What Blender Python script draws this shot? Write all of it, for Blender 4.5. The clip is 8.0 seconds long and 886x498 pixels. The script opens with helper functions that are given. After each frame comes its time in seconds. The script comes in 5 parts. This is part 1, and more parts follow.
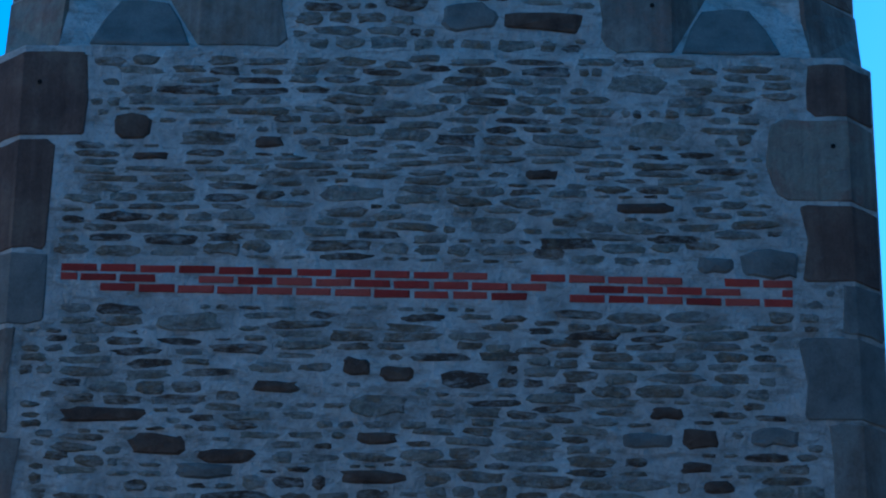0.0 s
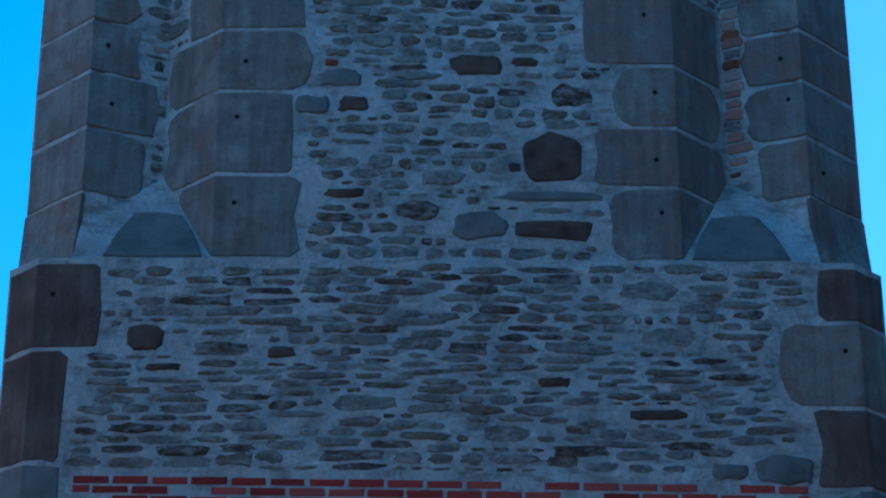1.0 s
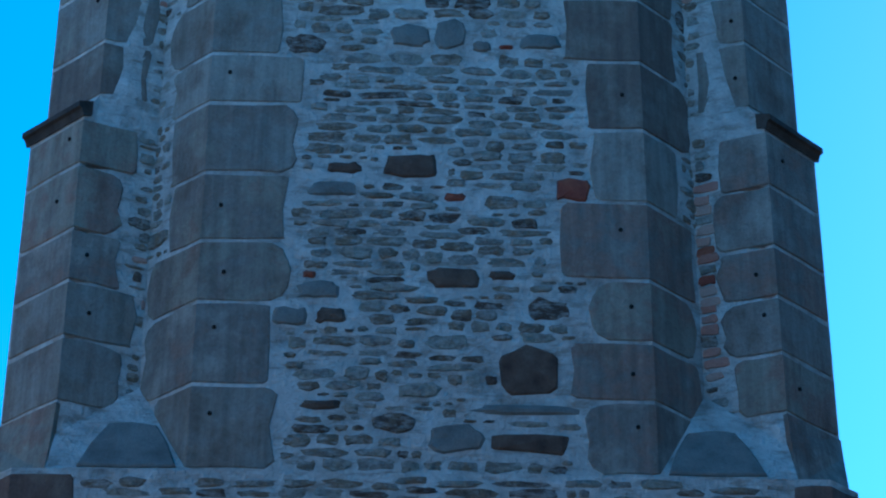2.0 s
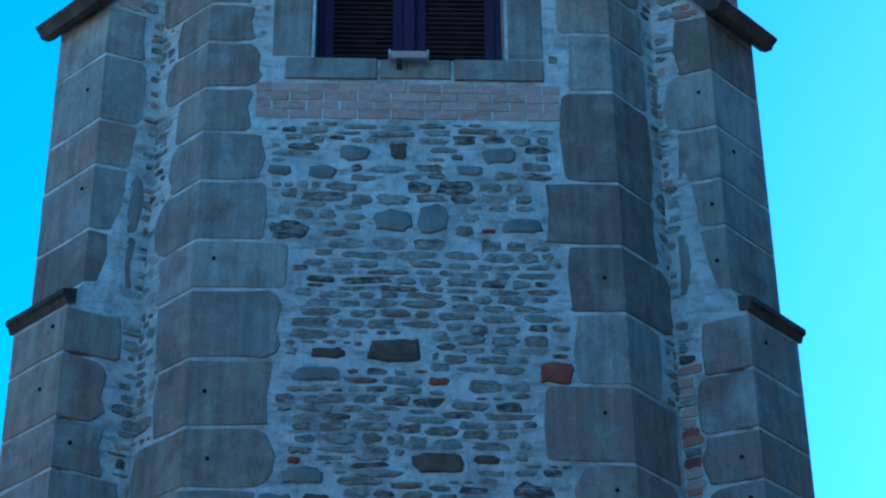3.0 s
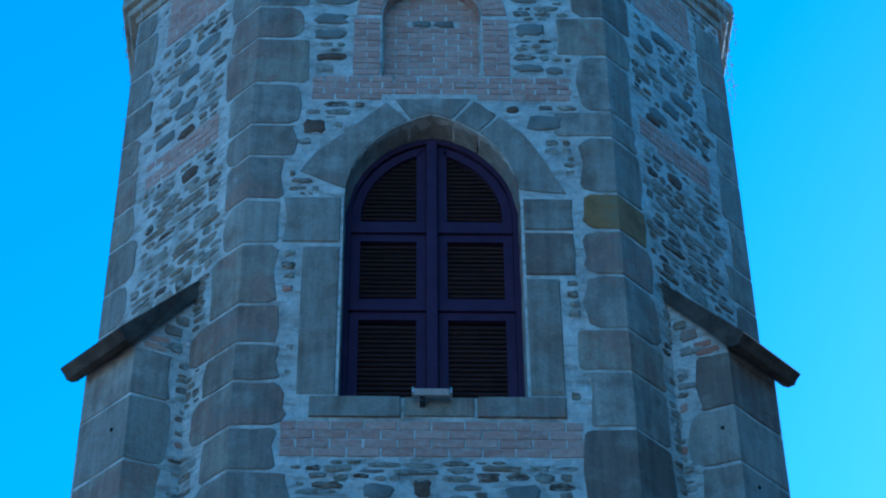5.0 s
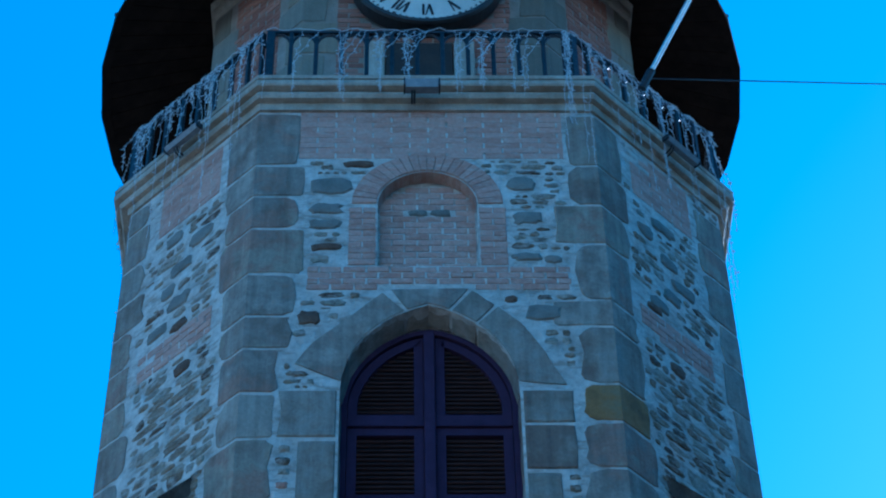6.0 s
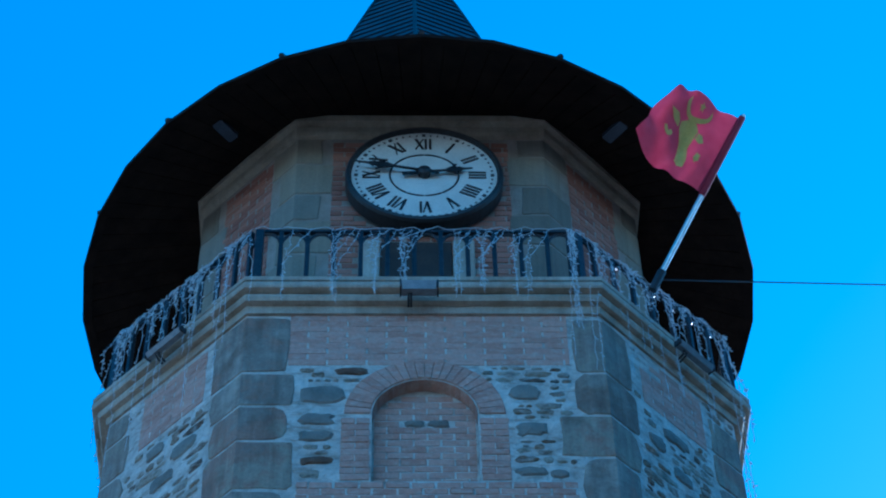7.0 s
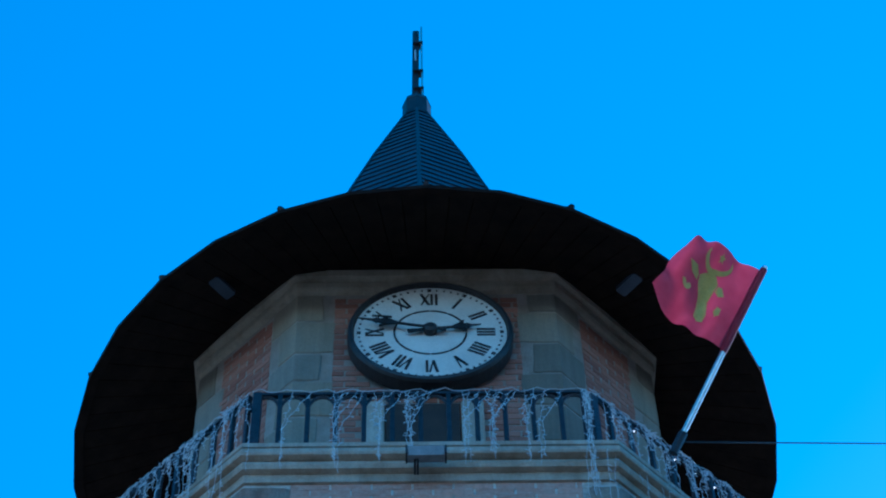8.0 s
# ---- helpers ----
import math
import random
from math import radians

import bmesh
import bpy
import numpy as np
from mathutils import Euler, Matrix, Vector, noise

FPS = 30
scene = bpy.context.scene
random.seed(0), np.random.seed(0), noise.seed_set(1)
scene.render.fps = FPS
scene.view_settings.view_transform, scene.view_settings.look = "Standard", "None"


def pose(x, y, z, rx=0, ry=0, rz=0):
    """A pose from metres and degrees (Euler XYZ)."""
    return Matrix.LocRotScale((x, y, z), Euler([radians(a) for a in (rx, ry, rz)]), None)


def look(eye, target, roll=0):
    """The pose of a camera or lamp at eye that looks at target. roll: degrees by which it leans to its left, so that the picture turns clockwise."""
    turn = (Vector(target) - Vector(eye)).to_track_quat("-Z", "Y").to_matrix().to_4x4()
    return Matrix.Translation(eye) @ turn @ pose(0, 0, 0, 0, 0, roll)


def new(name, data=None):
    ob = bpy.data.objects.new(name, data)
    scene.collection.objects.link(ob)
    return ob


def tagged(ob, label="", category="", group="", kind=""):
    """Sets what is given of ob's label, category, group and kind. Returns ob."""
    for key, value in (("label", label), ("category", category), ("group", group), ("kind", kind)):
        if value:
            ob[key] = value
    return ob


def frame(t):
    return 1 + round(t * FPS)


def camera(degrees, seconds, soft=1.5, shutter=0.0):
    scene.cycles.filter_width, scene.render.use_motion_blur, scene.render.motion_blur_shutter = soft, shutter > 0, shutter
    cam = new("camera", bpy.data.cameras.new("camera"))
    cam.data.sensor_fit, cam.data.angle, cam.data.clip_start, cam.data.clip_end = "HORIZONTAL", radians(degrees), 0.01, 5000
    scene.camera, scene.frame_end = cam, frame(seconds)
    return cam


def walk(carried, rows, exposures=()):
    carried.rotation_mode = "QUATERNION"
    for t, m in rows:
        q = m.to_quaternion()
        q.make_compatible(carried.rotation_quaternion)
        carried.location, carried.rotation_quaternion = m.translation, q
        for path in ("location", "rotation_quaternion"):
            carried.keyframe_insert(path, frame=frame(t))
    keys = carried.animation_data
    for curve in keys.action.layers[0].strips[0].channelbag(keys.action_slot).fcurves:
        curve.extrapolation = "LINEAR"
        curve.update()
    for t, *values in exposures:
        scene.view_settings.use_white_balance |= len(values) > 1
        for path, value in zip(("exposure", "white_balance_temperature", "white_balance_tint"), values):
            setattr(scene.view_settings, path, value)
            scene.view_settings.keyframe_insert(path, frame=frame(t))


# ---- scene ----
cam = camera(22.79, 8.0, soft=2.1)
PATH = [
    (0, (0.000, 0.000, 1.600), (0.222, 9.539, 4.594), 0.42),
    (0.5, (0.000, 0.000, 1.600), (0.226, 9.388, 5.038), 0.08),
    (1, (0.000, 0.000, 1.600), (0.157, 9.214, 5.483), -0.01),
    (1.5, (0.000, 0.000, 1.600), (0.179, 9.028, 5.896), 0.16),
    (2, (0.000, 0.000, 1.600), (0.251, 8.794, 6.354), 0.23),
    (2.2, (0.000, 0.000, 1.600), (0.273, 8.702, 6.519), -0.02),
    (3.3, (0.000, 0.000, 1.600), (0.308, 8.236, 7.263), -0.59),
    (3.5, (0.000, 0.000, 1.600), (0.294, 8.149, 7.388), -0.72),
    (4, (0.000, 0.000, 1.600), (0.240, 7.941, 7.673), -0.53),
    (4.5, (0.000, 0.000, 1.600), (0.166, 7.709, 7.968), -0.28),
    (5, (0.000, 0.000, 1.600), (0.191, 7.433, 8.287), -0.51),
    (5.2, (0.000, 0.000, 1.600), (0.180, 7.295, 8.437), -0.73),
    (6.3, (0.015, 0.503, 2.160), (0.212, 7.185, 9.598), -1.29),
    (6.5, (0.017, 0.667, 2.365), (0.188, 7.237, 9.901), -1.15),
    (7, (0.033, 0.988, 2.863), (0.236, 7.145, 10.740), -1.39),
    (7.5, (0.039, 1.238, 3.314), (0.221, 7.090, 11.421), -1.57),
    (8, (0.046, 1.460, 3.740), (0.223, 7.095, 11.999), -1.92),
]
# the clip's camera opens up and warms a little while it tilts towards the sky
EXPOSURES = [(0.0, -0.06, 4300, 15), (0.2, -0.06, 4350, 17), (0.3, 0.12, 5200, 58), (0.5, 0.12, 5200, 58), (0.6, 0.05, 4450, 20), (1.0, 0.1, 4450, 17), (2.2, 0.42, 4450, 13), (3.3, 0.74, 4300, 8), (4.0, 0.66, 4280, 8), (5.0, 0.51, 4250, 8), (6.5, 0.48, 4250, 8), (8.0, 0.48, 4300, 8)]
walk(cam, [(t, look(eye, target, roll)) for t, eye, target, roll in PATH], EXPOSURES)

# ---- world and sun ----
SUN_EL, SUN_AZ = radians(31), radians(33.5)
world = bpy.data.worlds.new("sky")
scene.world = world
world.use_nodes = True
wn = world.node_tree
sky = wn.nodes.new("ShaderNodeTexSky")
sky.sky_type = "NISHITA"
sky.sun_disc = False
sky.sun_elevation, sky.sun_rotation = SUN_EL, SUN_AZ
sky.air_density, sky.dust_density, sky.ozone_density = 1.0, 0.15, 3.0
wn.nodes["Background"].inputs["Strength"].default_value = 0.15
deep = wn.nodes.new("ShaderNodeHueSaturation")
deep.inputs["Hue"].default_value, deep.inputs["Saturation"].default_value = 0.475, 1.31
wn.links.new(sky.outputs[0], deep.inputs["Color"])
wn.links.new(deep.outputs[0], wn.nodes["Background"].inputs["Color"])
sun = new("sun", bpy.data.lights.new("sun", "SUN"))
sun.data.energy, sun.data.angle, sun.data.color = 3.7, radians(0.5), (1.0, 0.93, 0.82)
sun_dir = Vector((math.sin(SUN_AZ) * math.cos(SUN_EL), math.cos(SUN_AZ) * math.cos(SUN_EL), math.sin(SUN_EL)))
sun.matrix_world = look((0, 0, 60), Vector((0, 0, 60)) - sun_dir)


# ---- materials ----
def material(name, colours, rough=0.85, scale=6.0, bump=0.3, metal=0.0, piece=False, streak=0.0, grain=60.0, spread=0.35, smear=None, stain=None, show=None):
    """A mottled surface. piece: every piece takes its own colour out of the ramp."""
    m = bpy.data.materials.new(name)
    m.use_nodes = True
    nt = m.node_tree
    b = nt.nodes["Principled BSDF"]
    b.inputs["Roughness"].default_value, b.inputs["Metallic"].default_value = rough, metal
    co = nt.nodes.new("ShaderNodeTexCoord")

    def node(kind, **values):
        n = nt.nodes.new(kind)
        for key, value in values.items():
            n.inputs[key].default_value = value
        return n

    def maths(op, a, bb):
        n = nt.nodes.new("ShaderNodeMath")
        n.operation = op
        for k, v in enumerate((a, bb)):
            if isinstance(v, (int, float)):
                n.inputs[k].default_value = v
            else:
                nt.links.new(v, n.inputs[k])
        return n.outputs[0]

    big = node("ShaderNodeTexNoise", Scale=scale, Detail=5.0, Roughness=0.6)
    fine = node("ShaderNodeTexNoise", Scale=grain, Detail=4.0, Roughness=0.7)
    for n in (big, fine):
        nt.links.new(co.outputs["Object"], n.inputs["Vector"])
    value = maths("ADD", maths("MULTIPLY", maths("SUBTRACT", big.outputs["Fac"], 0.5), 1.6), 0.5)
    if piece:
        info, geo = nt.nodes.new("ShaderNodeObjectInfo"), nt.nodes.new("ShaderNodeNewGeometry")
        own = maths("FRACT", maths("ADD", info.outputs["Random"], geo.outputs["Random Per Island"]), 0.0)
        value = maths("ADD", own, maths("MULTIPLY", maths("SUBTRACT", value, 0.5), spread))
    ramp = nt.nodes.new("ShaderNodeValToRGB")
    el = ramp.color_ramp.elements
    while len(el) < len(colours):
        el.new(0.5)
    for k, c in enumerate(colours):
        el[k].position, el[k].color = (k + 0.5) / len(colours), (*c, 1)
    nt.links.new(value, ramp.inputs["Fac"])
    colour = ramp.outputs["Color"]
    if smear:
        # thin lime left over parts of the stones
        lime = node("ShaderNodeTexNoise", Scale=1.0, Detail=6.0, Roughness=0.72)
        flat_ = node("ShaderNodeMapping")
        flat_.inputs["Scale"].default_value = (8.0, 8.0, 21.0)
        nt.links.new(co.outputs["Object"], flat_.inputs["Vector"])
        nt.links.new(flat_.outputs[0], lime.inputs["Vector"])
        edge = node("ShaderNodeMapRange")
        for key, v in (("From Min", 0.46), ("From Max", 0.64), ("To Min", 0.0), ("To Max", 0.8)):
            edge.inputs[key].default_value = v
        nt.links.new(lime.outputs["Fac"], edge.inputs["Value"])
        over = nt.nodes.new("ShaderNodeMix")
        over.data_type = "RGBA"
        over.inputs[7].default_value = (*smear, 1)
        nt.links.new(edge.outputs[0], over.inputs[0])
        nt.links.new(colour, over.inputs[6])
        colour = over.outputs[2]
    if show:
        # stones that show faintly through thin lime
        through_ = node("ShaderNodeTexNoise", Scale=1.0, Detail=4.0, Roughness=0.6)
        wide_ = node("ShaderNodeMapping")
        wide_.inputs["Scale"].default_value = (5.5, 5.5, 17.0)
        nt.links.new(co.outputs["Object"], wide_.inputs["Vector"])
        nt.links.new(wide_.outputs[0], through_.inputs["Vector"])
        faint = node("ShaderNodeMapRange")
        for key, v in (("From Min", 0.51), ("From Max", 0.66), ("To Min", 0.0), ("To Max", 0.62)):
            faint.inputs[key].default_value = v
        nt.links.new(through_.outputs["Fac"], faint.inputs["Value"])
        ghost = nt.nodes.new("ShaderNodeMix")
        ghost.data_type = "RGBA"
        ghost.inputs[7].default_value = (*show, 1)
        nt.links.new(faint.outputs[0], ghost.inputs[0])
        nt.links.new(colour, ghost.inputs[6])
        colour = ghost.outputs[2]
    if stain:
        # rusty and sooty patches that run over parts of the blocks
        rust = node("ShaderNodeTexNoise", Scale=2.6, Detail=5.0, Roughness=0.65)
        shift = node("ShaderNodeMapping")
        shift.inputs["Location"].default_value = (3.7, 1.3, 8.1)
        shift.inputs["Scale"].default_value = (1.2, 1.2, 0.8)
        nt.links.new(co.outputs["Object"], shift.inputs["Vector"])
        nt.links.new(shift.outputs[0], rust.inputs["Vector"])
        limit = node("ShaderNodeMapRange")
        for key, v in (("From Min", 0.52), ("From Max", 0.72), ("To Min", 0.0), ("To Max", 0.6)):
            limit.inputs[key].default_value = v
        nt.links.new(rust.outputs["Fac"], limit.inputs["Value"])
        tint = nt.nodes.new("ShaderNodeMix")
        tint.data_type = "RGBA"
        tint.inputs[7].default_value = (*stain, 1)
        nt.links.new(limit.outputs[0], tint.inputs[0])
        nt.links.new(colour, tint.inputs[6])
        colour = tint.outputs[2]
    dark = maths("ADD", maths("MULTIPLY", fine.outputs["Fac"], 0.7), 0.65)
    if streak:
        mp = node("ShaderNodeMapping")
        mp.inputs["Scale"].default_value = (14.0, 14.0, 0.9)
        st = node("ShaderNodeTexNoise", Scale=1.0, Detail=3.0, Roughness=0.6)
        nt.links.new(co.outputs["Object"], mp.inputs["Vector"])
        nt.links.new(mp.outputs[0], st.inputs["Vector"])
        dark = maths("MULTIPLY", dark, maths("ADD", maths("MULTIPLY", maths("SUBTRACT", st.outputs["Fac"], 0.5), 2 * streak), 1.0))
    mix = nt.nodes.new("ShaderNodeVectorMath")
    mix.operation = "SCALE"
    nt.links.new(colour, mix.inputs[0])
    nt.links.new(dark, mix.inputs["Scale"])
    nt.links.new(mix.outputs[0], b.inputs["Base Color"])
    if bump:
        bp = nt.nodes.new("ShaderNodeBump")
        bp.inputs["Strength"].default_value, bp.inputs["Distance"].default_value = bump, 0.02
        nt.links.new(maths("ADD", fine.outputs["Fac"], maths("MULTIPLY", big.outputs["Fac"], 2.0)), bp.inputs["Height"])
        nt.links.new(bp.outputs[0], b.inputs["Normal"])
    return m


MORTAR = material("lime_mortar", [(0.27, 0.25, 0.22), (0.48, 0.455, 0.415), (0.60, 0.575, 0.53), (0.70, 0.68, 0.635)], 0.97, 4.5, 1.6, grain=20, show=(0.25, 0.20, 0.15))
RUBBLE = material("field_stone", [(0.10, 0.066, 0.046), (0.18, 0.13, 0.088), (0.23, 0.178, 0.122), (0.28, 0.21, 0.138), (0.20, 0.182, 0.15), (0.30, 0.27, 0.21), (0.37, 0.335, 0.27), (0.245, 0.22, 0.185)], 0.95, 11, 1.2, piece=True, spread=0.7, grain=45, smear=(0.46, 0.43, 0.385))
SANDSTONE = material("sandstone", [(0.18, 0.138, 0.11), (0.24, 0.208, 0.168), (0.28, 0.258, 0.222), (0.24, 0.198, 0.162), (0.30, 0.268, 0.21), (0.27, 0.182, 0.14), (0.23, 0.203, 0.172), (0.335, 0.30, 0.252)], 0.95, 3.5, 0.8, piece=True, streak=0.5, spread=0.55, grain=40, stain=(0.115, 0.068, 0.045))
BRICK = material("brick", [(0.34, 0.16, 0.11), (0.40, 0.20, 0.145), (0.43, 0.25, 0.185), (0.45, 0.31, 0.24)], 0.9, 8, 0.4, piece=True)
PINK_BRICK = material("pink_brick", [(0.38, 0.22, 0.17), (0.43, 0.26, 0.205), (0.47, 0.30, 0.24)], 0.95, 2.5, 0.8, piece=True, grain=25, smear=(0.46, 0.37, 0.31))
OLD_MORTAR = material("old_mortar", [(0.22, 0.19, 0.155), (0.33, 0.29, 0.245)], 0.95, 4, 0.8)
RED_BRICK = material("red_brick", [(0.28, 0.028, 0.018), (0.42, 0.045, 0.03), (0.46, 0.09, 0.06)], 0.9, 8, 0.4, piece=True)
RUST_STONE = material("red_stone", [(0.20, 0.05, 0.03), (0.30, 0.10, 0.05)], 0.9, 8, 0.5)
DARK_STONE = material("dark_stone", [(0.06, 0.035, 0.024), (0.12, 0.075, 0.05), (0.17, 0.12, 0.085)], 0.9, 7, 0.6)
BLUE_STONE = material("slate_stone", [(0.13, 0.122, 0.108), (0.20, 0.19, 0.168), (0.25, 0.235, 0.207)], 0.85, 5, 0.5)
CORNICE = material("cornice_stone", [(0.22, 0.185, 0.135), (0.36, 0.32, 0.26), (0.46, 0.425, 0.36)], 0.9, 3, 0.4, streak=0.3)
# darker copy of the cornice stone, with the eaves' shade in the colour
SHADED_CORNICE = material("shaded_cornice_stone", [(0.17, 0.14, 0.10), (0.26, 0.22, 0.165), (0.31, 0.27, 0.21)], 0.9, 3, 0.4, streak=0.3)
BROWN_SAND = material("brown_sandstone", [(0.09, 0.055, 0.042), (0.15, 0.095, 0.07), (0.21, 0.15, 0.11)], 0.95, 3.0, 0.8, streak=0.5, grain=40)
PAINT = material("painted_wood", [(0.032, 0.017, 0.042), (0.044, 0.024, 0.056)], 0.8, 7, 0.15, streak=0.2)
LOUVRE = material("louvre_wood", [(0.034, 0.017, 0.017), (0.052, 0.026, 0.024)], 0.85, 7, 0.2)
# eaves timber near black: the gloom under the roof is in its colour
SHADED_TIMBER = material("shaded_soffit_timber", [(0.008, 0.005, 0.004), (0.018, 0.011, 0.008)], 0.95, 5, 0.3, streak=0.3)
for matte in (SHADED_TIMBER, PAINT, LOUVRE):
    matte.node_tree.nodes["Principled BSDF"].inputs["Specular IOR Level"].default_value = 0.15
SHEET = material("roof_sheet", [(0.035, 0.045, 0.065), (0.065, 0.08, 0.11)], 0.5, 3, 0.15, metal=0.4)
IRON = material("black_iron", [(0.012, 0.014, 0.02), (0.03, 0.032, 0.04)], 0.5, 12, 0.2, metal=0.3)
ENAMEL = material("clock_enamel", [(0.56, 0.56, 0.52), (0.68, 0.68, 0.63)], 0.35, 3, 0.05)
BLACK = material("black_paint", [(0.01, 0.01, 0.012), (0.02, 0.02, 0.022)], 0.5, 12, 0.1)
WHITE = material("white_plastic", [(0.52, 0.54, 0.57), (0.66, 0.68, 0.70)], 0.2, 12, 0.0)
GREY = material("grey_metal", [(0.40, 0.42, 0.44), (0.50, 0.52, 0.54)], 0.4, 12, 0.1, metal=0.2)
DULL = material("dull_metal", [(0.17, 0.18, 0.20), (0.24, 0.25, 0.27)], 0.5, 12, 0.1, metal=0.2)
STEEL = material("steel_pole", [(0.5, 0.5, 0.5), (0.62, 0.62, 0.62)], 0.3, 12, 0.05, metal=0.8)
GOLD = material("gold_print", [(0.50, 0.34, 0.06), (0.62, 0.45, 0.10)], 0.7, 9, 0.0)
HOLE = material("hole_shadow", [(0.006, 0.005, 0.004), (0.012, 0.010, 0.008)], 1.0, 12, 0.0)
PAVING = material("paving_ground", [(0.125, 0.11, 0.09), (0.16, 0.14, 0.115), (0.195, 0.17, 0.14)], 0.9, 0.6, 0.4, grain=12)
DOOR = material("door_wood", [(0.022, 0.014, 0.010), (0.045, 0.028, 0.018)], 0.7, 6, 0.2, streak=0.3)


# ---- mesh helpers ----
def finish(name, bm, mat, parent=None, smooth=False):
    me = bpy.data.meshes.new(name)
    bm.to_mesh(me)
    bm.free()
    if mat:
        me.materials.append(mat)
    if smooth:
        me.polygons.foreach_set("use_smooth", [True] * len(me.polygons))
    ob = new(name, me)
    ob.parent = parent
    return ob


def part(name, bm, mat, parent, label="", smooth=False):
    return tagged(finish(name, bm, mat, parent, smooth), label=label)


def thing(name, label, category, at=(0, 0, 0), group="", kind=""):
    ob = new(name)
    ob.empty_display_size = 0.2
    return tagged(ob, label, category, group, kind)


def solid(bm, rings, cap=True):
    """Skins closed rings of points, one after another, and caps both ends."""
    made = [[bm.verts.new(p) for p in ring] for ring in rings]
    n = len(made[0])
    for a, b in zip(made, made[1:]):
        for k in range(n):
            bm.faces.new((a[k], a[(k + 1) % n], b[(k + 1) % n], b[k]))
    if cap:
        bm.faces.new(made[0][::-1])
        bm.faces.new(made[-1])
    return made


def fixed(bm):
    bmesh.ops.recalc_face_normals(bm, faces=bm.faces[:])
    return bm


def box(bm, c, ex, ey, ez, bevel=0.0):
    """A box round c with half-axes ex, ey, ez, its edges trimmed by bevel."""
    c, ex, ey, ez = Vector(c), Vector(ex), Vector(ey), Vector(ez)
    lx, ly = ex.length, ey.length
    if bevel <= 0:
        ring = [(-1, -1), (1, -1), (1, 1), (-1, 1)]
    else:
        bx, by = min(bevel / lx, 0.45), min(bevel / ly, 0.45)
        ring = [(-1 + bx, -1), (1 - bx, -1), (1, -1 + by), (1, 1 - by), (1 - bx, 1), (-1 + bx, 1), (-1, 1 - by), (-1, -1 + by)]
    rings = [[c + ex * a + ey * b + ez * k for a, b in ring] for k in (-1, 1)]
    solid(bm, rings)
    return bm


def tube(bm, points, r, n=6, r2=None):
    points = [Vector(p) for p in points]
    rings = []
    for k, p in enumerate(points):
        d = (points[min(k + 1, len(points) - 1)] - points[max(k - 1, 0)]).normalized()
        a = d.orthogonal().normalized() if k == 0 else (a - d * a.dot(d)).normalized()
        b = d.cross(a)
        rr = r if r2 is None else r + (r2 - r) * k / (len(points) - 1)
        rings.append([p + (a * math.cos(w) + b * math.sin(w)) * rr for w in (2 * math.pi * j / n for j in range(n))])
    solid(bm, rings)
    return bm


def lathe(bm, centre, axis, right, profile, n=48):
    """Turns a profile of (radius, height along axis) round the axis."""
    centre, axis, right = Vector(centre), Vector(axis).normalized(), Vector(right).normalized()
    up = axis.cross(right)
    solid(bm, [[centre + axis * h + (right * math.cos(w) + up * math.sin(w)) * r for w in (2 * math.pi * j / n for j in range(n))] for r, h in profile])
    return bm


# ---- the tower's plan: u across from its axis, v behind its front, z up ----
CX, FRONT = 0.25, 13.0
HALF, ARRIS = 2.775, 1.505
Z_LEDGE, Z_TOP = 6.98, 17.36


def at(u, v, z=0.0):
    return Vector((CX + u, FRONT + v, z))


class Face:
    """An upright wall face: from plan point a to b as seen from outside, left to right."""

    def __init__(self, a, b):
        self.a, self.b = Vector((*a, 0)), Vector((*b, 0))
        self.length = (self.b - self.a).length
        self.e = (self.b - self.a).normalized()
        self.n = Vector((self.e.y, -self.e.x, 0))

    def p(self, s, z, out=0.0):
        q = self.a + self.e * s + self.n * out
        return at(q.x, q.y, z)


C0 = HALF - ARRIS
F_FRONT = Face((-ARRIS, 0), (ARRIS, 0))
F_LEFT = Face((-HALF, C0), (-ARRIS, 0))
F_RIGHT = Face((ARRIS, 0), (HALF, C0))
BASE_CUT, BASE_OUT = 0.22, 0.045
BASE_HALF, BV = HALF + BASE_OUT, BASE_CUT - BASE_OUT
F_BASE = Face((-BASE_HALF + BASE_CUT, -BASE_OUT), (BASE_HALF - BASE_CUT, -BASE_OUT))


def octagon(half, cut, v0, z):
    """The plan of a square with cut corners round the tower's axis."""
    c, h, k = HALF, half, half - cut
    return [at(-k, c - h, z), at(k, c - h, z), at(h, c - k, z), at(h, c + k, z), at(k, c + h, z), at(-k, c + h, z), at(-h, c + k, z), at(-h, c - k, z)]


ground = finish("ground", fixed(box(bmesh.new(), (0, 0, -0.25), (2500, 0, 0), (0, 2500, 0), (0, 0, 0.25))), PAVING)
tagged(ground, "grey paved ground round the foot of the tower", "ground", kind="structure")

# unseen ochre walls, added to bounce warm sunlight onto the tower
BOUNCE_RENDER = material("bounce_render", [(0.54, 0.46, 0.36), (0.62, 0.54, 0.43)], 0.9, 0.8, 0.3, grain=9)
for name, c, ex, ey in (("wall_west", (-14, 2, 6), (0.3, 0, 0), (0, 16, 0)), ("wall_south", (0, -14, 6), (14.3, 0, 0), (0, 0.3, 0))):
    wall = finish(name, fixed(box(bmesh.new(), c, ex, ey, (0, 0, 6.2))), BOUNCE_RENDER)
    tagged(wall, "unseen plain ochre wall added to bounce warm light", "wall", kind="structure")
# unseen dark wall, added to keep sky light off the right-facing sides
wall = finish("wall_east", fixed(box(bmesh.new(), (13, 2, 9), (0.3, 0, 0), (0, 15.6, 0), (0, 0, 9.2))), DARK_STONE)
tagged(wall, "unseen plain dark wall added to block sky light", "wall", kind="structure")

